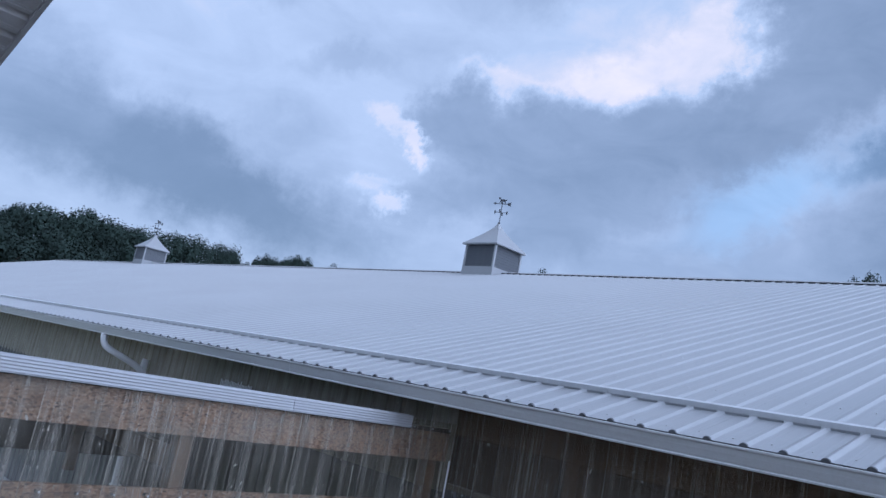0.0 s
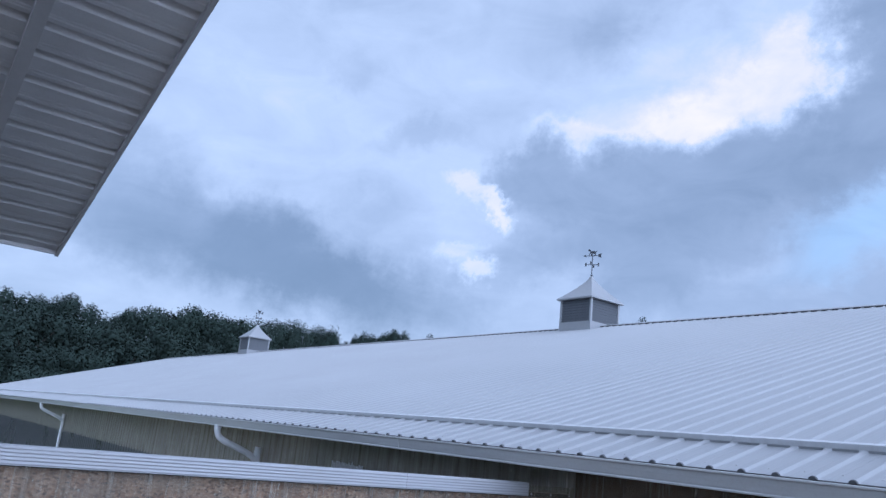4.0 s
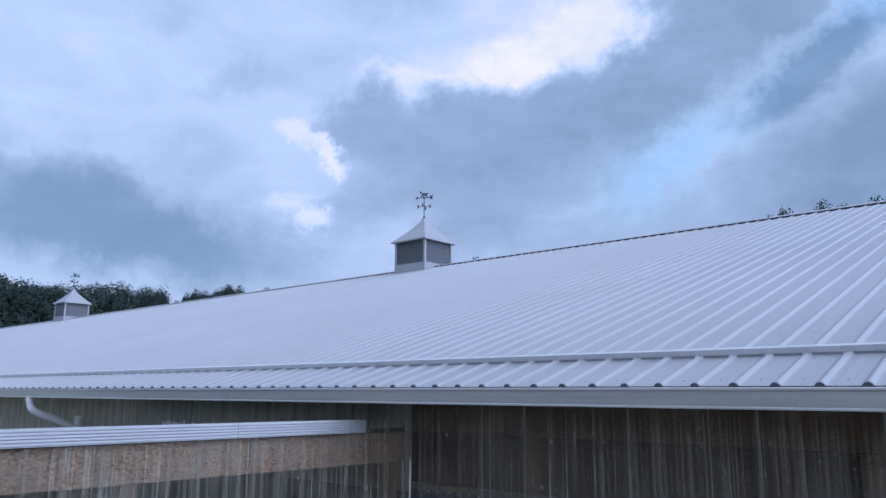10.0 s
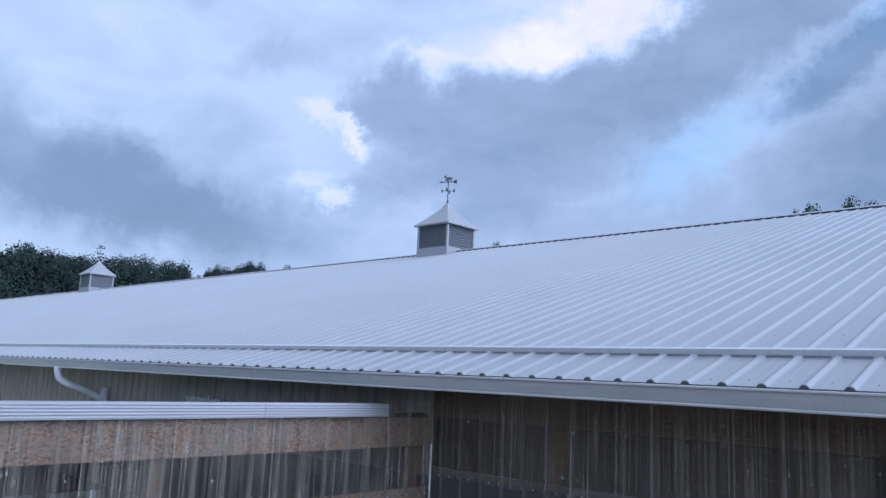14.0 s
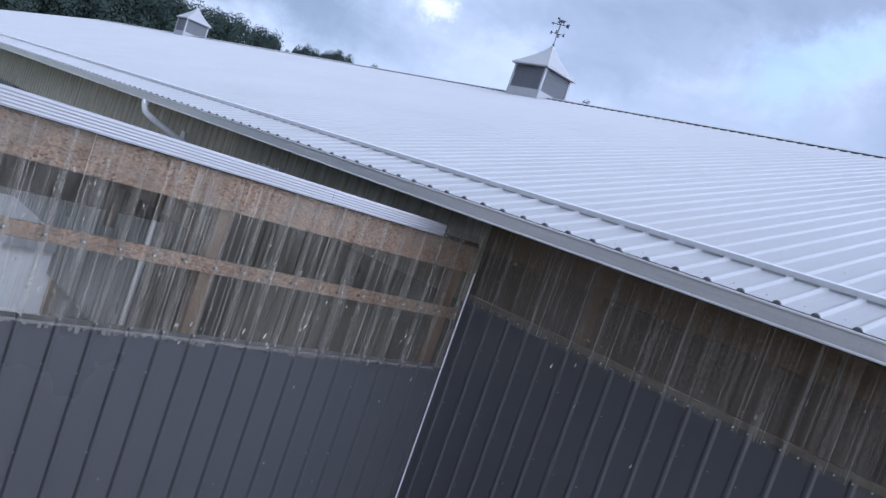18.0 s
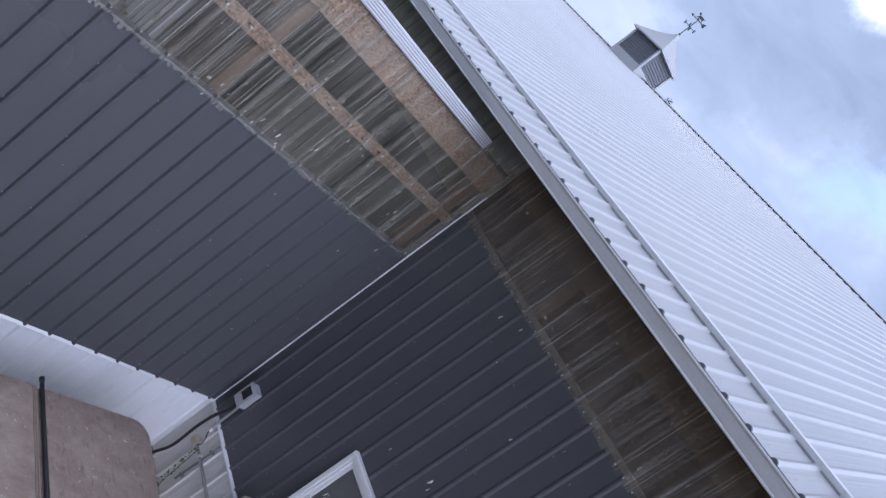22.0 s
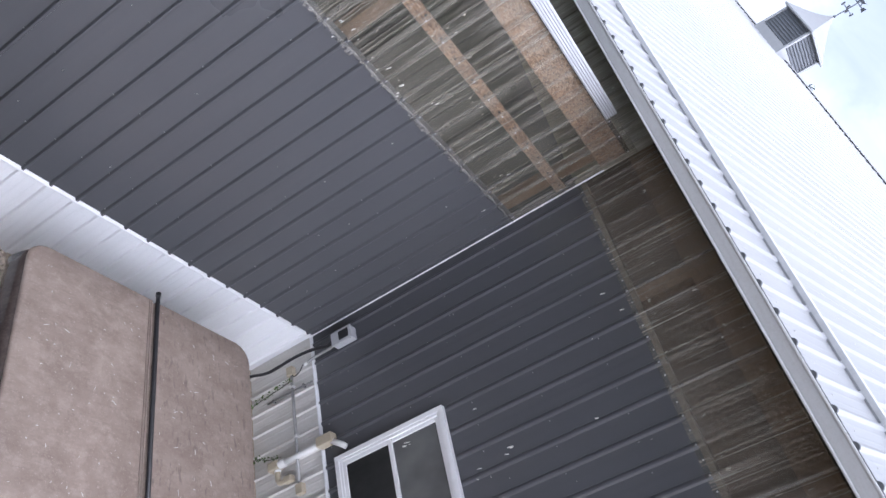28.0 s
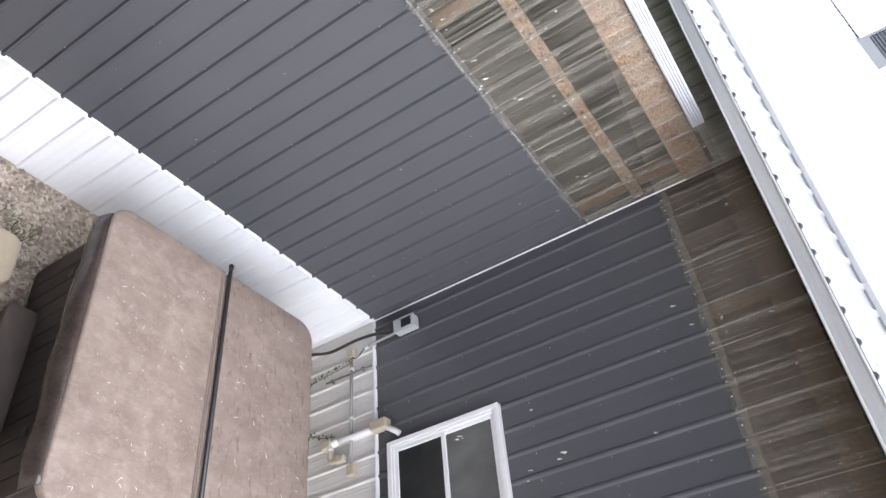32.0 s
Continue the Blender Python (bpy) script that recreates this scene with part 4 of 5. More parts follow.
# ---- things: cupolas ----
def cupola(place):
    c = tagged(empty("cupola", place), "white louvred ridge cupola with a flared roof and weathervane", "cupola", "cupolas on the barn ridge")
    h, e = 0.618, 0.702
    base = prism([(-h, -0.62), (h, -0.62), (h, 0.087), (-h, 0.087)], -h, h, lambda p, q, s: (s, p, q))
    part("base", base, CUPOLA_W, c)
    z0, z1 = 0.087, 0.806
    part("core", block((-h + 0.06, -h + 0.06, z0), (h - 0.06, h - 0.06, z1)), LOUVRE, c)
    for sx in (-1, 1):
        for sy in (-1, 1):
            part("corner_post", block((sx * h - 0.068 * (sx > 0), sy * h - 0.068 * (sy > 0), z0), (sx * h + 0.068 * (sx < 0), sy * h + 0.068 * (sy < 0), z1), 0.006), CUPOLA_W, c)
    slat = bmesh.new()
    k = h - 0.05
    vs = []
    for a, b, z in ((0.0, 0.0, 0.084), (0.034, 0.0, 0.0), (0.037, 0.0, 0.006), (0.006, 0.0, 0.088)):
        vs.append([slat.verts.new((s, -a, z)) for s in (-k, k)])
    for i in range(4):
        slat.faces.new((vs[i][0], vs[i][1], vs[(i + 1) % 4][1], vs[(i + 1) % 4][0]))
    me = mesh_of("slat", slat, LOUVRE)
    for q in range(4):
        for i in range(9):
            ob = part("slat", me, None, c)
            ob.matrix_basis = Matrix.Rotation(q * math.pi / 2, 4, "Z") @ Matrix.Translation((0, -h + 0.055, z0 + 0.02 + i * 0.078))
    # flared roof: the slope steepens towards the top
    rb = bmesh.new()
    rings = []
    for s in range(11):
        u = s / 10
        r = e * (1 - u) ** 1.30 + 0.03 * u
        z = z1 - 0.01 + 0.775 * u
        rings.append([rb.verts.new((r * a, r * b, z)) for a, b in ((-1, -1), (1, -1), (1, 1), (-1, 1))])
    for a, b in zip(rings, rings[1:]):
        for i in range(4):
            rb.faces.new((a[i], a[(i + 1) % 4], b[(i + 1) % 4], b[i]))
    rb.faces.new(rings[-1])
    low = [rb.verts.new((v.co.x, v.co.y, z1 - 0.05)) for v in rings[0]]
    for i in range(4):
        rb.faces.new((low[i], low[(i + 1) % 4], rings[0][(i + 1) % 4], rings[0][i]))
    rb.faces.new(low)
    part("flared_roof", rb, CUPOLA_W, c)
    zt = z1 + 0.765
    vane = part("vane_rod", tube([(0, 0, zt - 0.02), (0, 0, zt + 0.80)], 0.014, 8), VANE, c)
    part("ball", ball((0, 0, zt + 0.03), 0.035), VANE, c)
    for a in range(4):
        d = Vector((math.cos(a * math.pi / 2 + 0.5), math.sin(a * math.pi / 2 + 0.5), 0))
        arm = tube([Vector((0, 0, zt + 0.37)), Vector((0, 0, zt + 0.37)) + d * 0.19], 0.009, 6)
        block(tuple(Vector((0, 0, zt + 0.32)) + d * 0.19 - Vector((0.016, 0.016, 0))), tuple(Vector((0, 0, zt + 0.42)) + d * 0.19 + Vector((0.016, 0.016, 0))), 0, arm)
        part("compass_arm", arm, VANE, vane)
    d = Vector((0.92, 0.40, 0))
    arrow = tube([d * -0.25 + Vector((0, 0, zt + 0.65)), d * 0.27 + Vector((0, 0, zt + 0.65))], 0.012, 6)
    part("arrow", arrow, VANE, vane)
    n = Vector((-d.y, d.x, 0)) * 0.006

    def plate(points, z):
        """A cut-out plate in the arrow's plane."""
        b = bmesh.new()
        f1 = [b.verts.new(d * p + Vector((0, 0, z + q)) + n) for p, q in points]
        f2 = [b.verts.new(v.co - 2 * n) for v in f1]
        b.faces.new(f1)
        b.faces.new(f2[::-1])
        for i in range(len(points)):
            j = (i + 1) % len(points)
            b.faces.new((f1[i], f2[i], f2[j], f1[j]))
        return b

    part("arrow_tail", plate([(0.18, -0.04), (0.28, -0.07), (0.26, 0), (0.28, 0.07), (0.18, 0.04)], zt + 0.65), VANE, vane)
    part("arrow_head", plate([(-0.30, 0), (-0.20, -0.045), (-0.22, 0), (-0.20, 0.045)], zt + 0.65), VANE, vane)
    horse = [(-0.13, 0.13), (-0.15, 0.16), (-0.12, 0.20), (-0.09, 0.19), (-0.05, 0.13), (0.06, 0.135), (0.09, 0.12), (0.15, 0.14), (0.10, 0.095), (0.09, 0.05), (0.12, 0.0), (0.095, 0.0), (0.06, 0.05), (0.03, 0.06), (-0.03, 0.06), (-0.02, 0.0), (-0.045, 0.0), (-0.06, 0.06), (-0.10, 0.02), (-0.12, 0.03), (-0.08, 0.09), (-0.09, 0.14)]
    part("figure", plate(horse, zt + 0.66), VANE, vane, "cut-out trotting figure")
    return c


def ball(p, r, n=8):
    b = bmesh.new()
    bmesh.ops.create_uvsphere(b, u_segments=n, v_segments=n // 2 + 1, radius=r)
    bmesh.ops.translate(b, verts=b.verts, vec=p)
    return b


CUP = cupola((-10.35, YR, ZR - 0.01))
copy_thing(CUP, pose(-35.15, YR, ZR - 0.01))


# ---- the window in the barn wall ----
def hung_window(place, w=0.92, h=1.19):
    """A white single-hung window: casing, frame, two sashes and their panes."""
    o = tagged(empty("window_1", place), "white vinyl single-hung window with dusty glass", "window", kind="structure")
    t = 0.046

    def ring(name, x0, z0, x1, z1, k, y0, y1, parent):
        top = part(name, block((x0, y0, z1 - k), (x1, y1, z1), 0.004), VINYL_W, parent)
        part(name, block((x0, y0, z0), (x1, y1, z0 + k), 0.004), VINYL_W, parent)
        part(name, block((x0, y0, z0 + k), (x0 + k, y1, z1 - k), 0.004), VINYL_W, parent)
        part(name, block((x1 - k, y0, z0 + k), (x1, y1, z1 - k), 0.004), VINYL_W, parent)

    ring("casing", 0, 0, w, h, t, -0.045, 0.01, o)
    ring("frame", t, t, w - t, h - t, 0.025, -0.034, 0.02, o)
    mid = h * 0.505
    k0, k1 = t + 0.025, w - t - 0.025
    ring("upper_sash", k0, mid - 0.02, k1, h - t - 0.025, 0.035, -0.014, 0.012, o)
    ring("lower_sash", k0, t + 0.025, k1, mid + 0.02, 0.04, -0.026, -0.002, o)
    for z0, z1, y in ((mid + 0.015, h - t - 0.06, 0.0), (t + 0.065, mid - 0.02, -0.016)):
        part("pane", block((k0 + 0.03, y, z0), (k1 - 0.03, y + 0.006, z1)), GLASS if y < 0 else GLASS_PALE, o)
    part("latch", block((w / 2 - 0.035, -0.04, mid + 0.015), (w / 2 + 0.035, -0.022, mid + 0.035), 0.004), VINYL_W, o)
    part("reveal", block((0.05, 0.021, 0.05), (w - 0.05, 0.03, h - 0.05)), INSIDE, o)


hung_window((1.468, -0.022, 0.812))


# ---- hot tub under its folding cover ----
def rounded_slab(x0, y0, x1, y1, z0, z1, corners, ease=0.03, bulge=0.0):
    """A padded slab: corners gives the four corner radii (x0y0, x1y0, x1y1, x0y1)."""
    out = []
    for (cx, cy, sx, sy, a0), r in zip(((x0, y0, 1, 1, 180), (x1, y0, -1, 1, 270), (x1, y1, -1, -1, 0), (x0, y1, 1, -1, 90)), corners):
        n = 9 if r > 0.03 else 3
        for k in range(n):
            a = radians(a0 + 90 * k / (n - 1))
            out.append((cx + sx * r + r * math.cos(a), cy + sy * r + r * math.sin(a)))
    mx, my = (x0 + x1) / 2, (y0 + y1) / 2
    bm = bmesh.new()
    rings = []
    for inset, z in ((ease * 0.6, z0), (0, z0 + ease * 0.6), (0, z1 - ease), (ease * 0.3, z1 - ease * 0.3), (ease, z1)):
        rings.append([bm.verts.new((x + (mx - x) * inset / max(0.2, x1 - x0) * 2, y + (my - y) * inset / max(0.2, y1 - y0) * 2, z)) for x, y in out])
    for s in (0.75, 0.5, 0.25):
        rings.append([bm.verts.new((mx + (v.co.x - mx) * s, my + (v.co.y - my) * s, z1 + bulge * (1 - s * s) + 0.004 * noise.noise(v.co * 4 * s))) for v in rings[4]])
    n = len(out)
    for a, b in zip(rings, rings[1:]):
        for i in range(n):
            bm.faces.new((a[i], a[(i + 1) % n], b[(i + 1) % n], b[i]))
    bm.faces.new(rings[0])
    bm.faces.new(rings[-1])
    return bm


TX0, TX1, TY0, TY1, TZ = 0.67, 2.86, -3.17, -1.05, 0.75
tub = tagged(empty("hot_tub", (0, 0, 0)), "hot tub with a weathered brown folding vinyl cover", "hot tub")
part("cabinet", rounded_slab(TX0 + 0.05, TY0 + 0.05, TX1 - 0.05, TY1 - 0.05, GZ, TZ - 0.09, (0.16,) * 4, 0.02), CABINET, tub, "dark brown moulded cabinet", smooth=False)
for k in range(14):
    x = TX0 + 0.22 + k * 0.132
    part("cabinet_slat", block((x, TY0 + 0.036, GZ + 0.08), (x + 0.12, TY0 + 0.052, TZ - 0.14), 0.004), CABINET, tub)
    y = TY0 + 0.22 + k * 0.127
    part("cabinet_slat", block((TX0 + 0.036, y, GZ + 0.08), (TX0 + 0.052, y + 0.116, TZ - 0.14), 0.004), CABINET, tub)
FOLD = -2.10
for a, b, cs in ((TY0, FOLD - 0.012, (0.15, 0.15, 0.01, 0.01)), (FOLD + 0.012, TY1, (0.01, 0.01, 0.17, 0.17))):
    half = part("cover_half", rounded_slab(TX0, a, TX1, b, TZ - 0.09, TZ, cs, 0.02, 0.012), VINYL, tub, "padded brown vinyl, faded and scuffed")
    half.data.shade_smooth()
part("fold_strip", block((TX0 + 0.02, FOLD - 0.03, TZ - 0.05), (TX1 - 0.02, FOLD + 0.03, TZ - 0.012), 0.008), VINYL, tub)
# vinyl flap hanging from the cover's edge, sagging outwards
flap = bmesh.new()
rows = []
for k in range(25):
    u = k / 24
    x = TX0 + 0.10 + u * (TX1 - TX0 - 0.2)
    sag = 0.035 + 0.035 * math.sin(u * math.pi) + 0.012 * math.sin(u * 23) * u
    rows.append([flap.verts.new((x, TY0 - o, TZ - d)) for o, d in ((-0.003, 0.018), (sag * 0.6, 0.07), (sag, 0.125), (sag * 1.05, 0.165), (sag * 0.8, 0.20), (sag * 0.72, 0.20), (sag * 0.9, 0.165), (sag * 0.86, 0.125), (sag * 0.45, 0.08), (-0.012, 0.03))])
for a, b in zip(rows, rows[1:]):
    for i in range(10):
        flap.faces.new((a[i], a[(i + 1) % 10], b[(i + 1) % 10], b[i]))
flap.faces.new(rows[0])
flap.faces.new(rows[-1])
part("flap", flap, FLAP, tub, "glossy dark brown vinyl flap", smooth=True)
part("skirt", block((TX0 - 0.008, TY0 + 0.13, TZ - 0.19), (TX0 + 0.004, TY1 - 0.13, TZ - 0.06), 0.003), VINYL, tub)
for d in (-0.062, -0.044):
    part("welt", block((TX0 + 0.03, FOLD + d, TZ + 0.002), (TX1 - 0.03, FOLD + d + 0.006, TZ + 0.015), 0.002), WELT, tub, "pale stitched welt beside the fold")
lift = part("cover_bar", tube([(TX0 - 0.05, FOLD + 0.015, TZ + 0.012), (TX0 + 0.02, FOLD + 0.01, TZ + 0.017), (TX1 + 0.1, FOLD + 0.01, TZ + 0.017)], 0.017, 12), BLACK, tub, "black lifter bar along the fold", smooth=True)
part("end_cap", tube([(TX0 - 0.075, FOLD + 0.017, TZ + 0.011), (TX0 - 0.045, FOLD + 0.015, TZ + 0.012)], 0.021, 12), BLACK, lift)
for x in (TX0 + 0.5, TX1 - 0.5):
    part("tie_strap", block((x, TY0 - 0.012, TZ - 0.32), (x + 0.04, TY0 - 0.008, TZ - 0.06)), BLACK, tub)
    part("buckle", block((x - 0.012, TY0 - 0.02, TZ - 0.34), (x + 0.052, TY0 - 0.004, TZ - 0.28), 0.004), BLACK, tub)
step = tagged(empty("tub_step", (0, 0, 0)), "dark brown plastic step beside the hot tub", "step")
for i, (d, z) in enumerate(((0.42, 0.20), (0.22, 0.40))):
    part("tread", rounded_slab(1.42, TY0 - 0.02 - d, 2.35, TY0 - 0.02, GZ + z - 0.05, GZ + z, (0.06, 0.06, 0.01, 0.01), 0.012), CABINET, step)
    part("riser", block((1.45, TY0 - 0.0 - d, GZ), (2.32, TY0 - 0.03, GZ + z - 0.05), 0.006), CABINET, step)

bin_ = tagged(empty("storage_bin", (0.98, -3.6, GZ)), "low beige plastic bin on the gravel beside the tub", "bin")
part("body", rounded_slab(-0.2, -0.22, 0.2, 0.22, 0.0, 0.17, (0.08,) * 4, 0.012), PVC_C, bin_)
part("lid", rounded_slab(-0.215, -0.235, 0.215, 0.235, 0.171, 0.20, (0.09,) * 4, 0.01), PVC_C, bin_)
# ---- fittings on the barn wall ----
box = tagged(empty("meter_box", (0.285, -0.024, 1.11)), "grey electrical box with a dark window", "electrical box")
part("body", block((-0.07, -0.09, -0.12), (0.07, 0.0, 0.12), 0.008), BOX_G, box)
part("lid", block((-0.076, -0.102, -0.126), (0.076, -0.086, 0.126), 0.006), BOX_G, box)
part("dark_window", block((-0.05, -0.107, -0.03), (0.05, -0.1, 0.09), 0.003), BLACK, box)
part("hinge", block((0.07, -0.098, -0.1), (0.082, -0.08, 0.1), 0.003), SCREW, box)
part("gland", tube([(0.0, -0.06, -0.13), (0.0, -0.06, -0.17)], 0.022, 10), BLACK, box)
c1 = tagged(empty("power_cable"), "thick black cable drooping from the electrical box", "cable")
part("sheath", tube(bend([(0.28, -0.085, 0.97), (0.28, -0.075, 0.88), (0.227, -0.07, 0.708), (0.20, -0.07, 0.464), (0.215, -0.08, 0.12), (0.15, -0.09, -0.12), (0.22, -0.2, -0.18)], 8), 0.017, 10), BLACK, c1, smooth=True)
c2 = tagged(empty("thin_wire"), "thin dark wire looping to the junction box", "wire")
part("strand", tube(bend([(0.325, -0.05, 0.62), (0.335, -0.06, 0.56), (0.39, -0.065, 0.51), (0.41, -0.06, 0.44), (0.37, -0.06, 0.40)], 8), 0.006, 8), BLACK, c2, smooth=True)
whip = tagged(empty("flexible_conduit"), "pale grey flexible conduit from the electrical box", "conduit")
part("tube", tube(bend([(0.32, -0.085, 1.0), (0.325, -0.075, 0.93), (0.312, -0.055, 0.80), (0.31, -0.05, 0.69), (0.325, -0.05, 0.60)], 7), 0.014, 10), PVC_G, whip, smooth=True)
part("end_fitting", tube([(0.325, -0.05, 0.61), (0.330, -0.05, 0.57)], 0.019, 10), PVC_W, whip)
con = tagged(empty("conduit_run", (0, -0.05, 0.39)), "grey conduit with cream junction boxes on the white wall", "conduit")
part("pipe", tube([(0.36, 0, 0.0), (1.55, 0, -0.01)], 0.016, 10), PVC_G, con, smooth=True)
for x in (0.33, 1.60):
    part("junction_box", block((x - 0.05, -0.035, -0.04), (x + 0.05, 0.03, 0.04), 0.006), PVC_C, con, "cream plastic box")
for x in (0.5, 1.05):
    part("clip", block((x, -0.02, -0.022), (x + 0.025, 0.03, 0.022), 0.003), PVC_W, con)
pv = tagged(empty("drain_pipe", (1.27, -0.06, 0.0)), "white plastic pipe with cream fittings entering the wall", "pipe")
part("pipe", tube([(0, 0, 0.10), (0, 0, 0.70)], 0.03, 14), PVC_W, pv, smooth=True)
part("tee", tube([(0, 0, 0.10), (0, 0, 0.24)], 0.04, 14), PVC_W, pv, smooth=True)
part("upper_box", block((-0.05, -0.06, 0.66), (0.05, 0.04, 0.84), 0.01), PVC_C, pv, "cream plastic box")
part("inlet", tube([(0.02, -0.01, 0.80), (0.11, 0.0, 0.92), (0.125, 0.04, 0.935)], 0.028, 12), PVC_W, pv, smooth=True)
part("end_cap", block((-0.048, -0.05, 0.05), (0.048, 0.045, 0.17), 0.014), PVC_C, pv, "cream plastic cap")
part("collar", tube([(0.045, 0, 0.14), (0.07, 0, 0.14)], 0.032, 14), PVC_W, pv, smooth=True)
part("branch", tube(bend([(0.06, 0, 0.14), (0.14, -0.005, 0.14), (0.185, -0.005, 0.165), (0.19, -0.005, 0.24)], 5), 0.027, 12), PVC_C, pv, "cream plastic elbow", smooth=True)
part("spout", block((0.155, -0.04, 0.22), (0.225, 0.03, 0.32), 0.012), PVC_C, pv, "cream plastic outlet box")
# white slats stand in for daylight showing through the clear band
vent = tagged(empty("vent_grille", (-3.99, -0.028, 4.30)), "row of white slats standing in for daylight through the barn wall", "vent")
part("surround", block((-0.42, -0.004, -0.062), (0.42, 0.0, -0.054), 0.002), PVC_G, vent)
vent_rng = random.Random(12)
for k in range(22):
    x, low = -0.40 + k * 0.037, -0.052 + vent_rng.uniform(0.0, 0.02)
    part("slat", block((x, -0.014, low), (x + 0.014, -0.004, low + vent_rng.uniform(0.06, 0.10))), VINYL_W, vent)


# ---- porch roof over the balcony ----
def porch(x, y0, n=0.0):
    """A point on the porch ceiling, which climbs from its eave at the west."""
    return Vector((x, y0, 6.212 + 0.304 * (x + 3.48) + n))


por = tagged(empty("porch_roof"), "ribbed steel porch roof seen from underneath", "roof", kind="structure")
YO, YB = -4.045, -4.876
S_RIB = 0.305
P_ANG = math.atan(0.304)
for k in range(38):
    x = -3.48 + k * S_RIB * math.cos(P_ANG)
    bm = bmesh.new()
    prof = [(0.0, 0.0), (0.113, 0.0), (0.165, 0.052), (0.196, 0.052), (0.202, 0.0), (0.238, 0.0), (0.244, 0.005), (0.252, 0.0), (0.272, 0.0), (0.278, 0.005), (0.286, 0.0), (S_RIB, 0.0)]
    rows = []
    for y in (YO + 0.01, -9.0):
        rows.append([bm.verts.new(porch(x + u * math.cos(P_ANG), y, h)) for u, h in prof] + [bm.verts.new(porch(x + S_RIB * math.cos(P_ANG), y, 0.07)), bm.verts.new(porch(x, y, 0.07))])
    m = len(rows[0])
    for i in range(m):
        bm.faces.new((rows[0][i], rows[0][(i + 1) % m], rows[1][(i + 1) % m], rows[1][i]))
    part("soffit_panel", bm, SOFFIT, por)
slope_bm = lambda lo, hi, ya, yb, na, nb: prism([(ya, na), (yb, na), (yb, nb), (ya, nb)], lo, hi, lambda p, q, s: porch(s, p, q))
part("rake_fascia", slope_bm(-3.51, 7.6, YO - 0.005, YO + 0.03, -0.045, 0.15), FASCIA, por)
part("roof_deck", slope_bm(-3.51, 7.6, -9.0, YO, 0.072, 0.15), FASCIA, por)
part("rake_beam", slope_bm(-2.74, 7.6, YB - 0.09, YB, -0.13, -0.004), FASCIA, por)
part("eave_fascia", block((-3.52, -9.0, 6.175), (-3.487, YO + 0.02, 6.34), 0.003), FASCIA, por)
part("header_beam", block((-2.90, -9.0, 5.80), (-2.74, YB - 0.005, 6.37), 0.004), TIMBER, por)
part("corner_post", block((-2.92, YB - 0.21, 4.16), (-2.76, YB - 0.03, 5.80), 0.006), TIMBER, por)
part("post_trim", block((-2.79, YB - 0.045, 4.16), (-2.745, YB, 5.80), 0.003), FASCIA, por)
deck = tagged(empty("balcony"), "timber balcony floor and house wall behind it", "balcony", kind="structure")
part("floor", block((-0.9, -9.0, 2.9), (9.0, -5.0, 3.05), 0.01), TIMBER, deck)
part("house_wall", block((-0.9, -9.1, GZ), (9.0, -9.0, 6.0)), DARK, deck)
part("lower_wall", block((-0.9, -5.2, GZ), (9.0, -5.1, 2.9)), DARK, deck)


# ---- trees on the rise behind the barn ----
tops = []


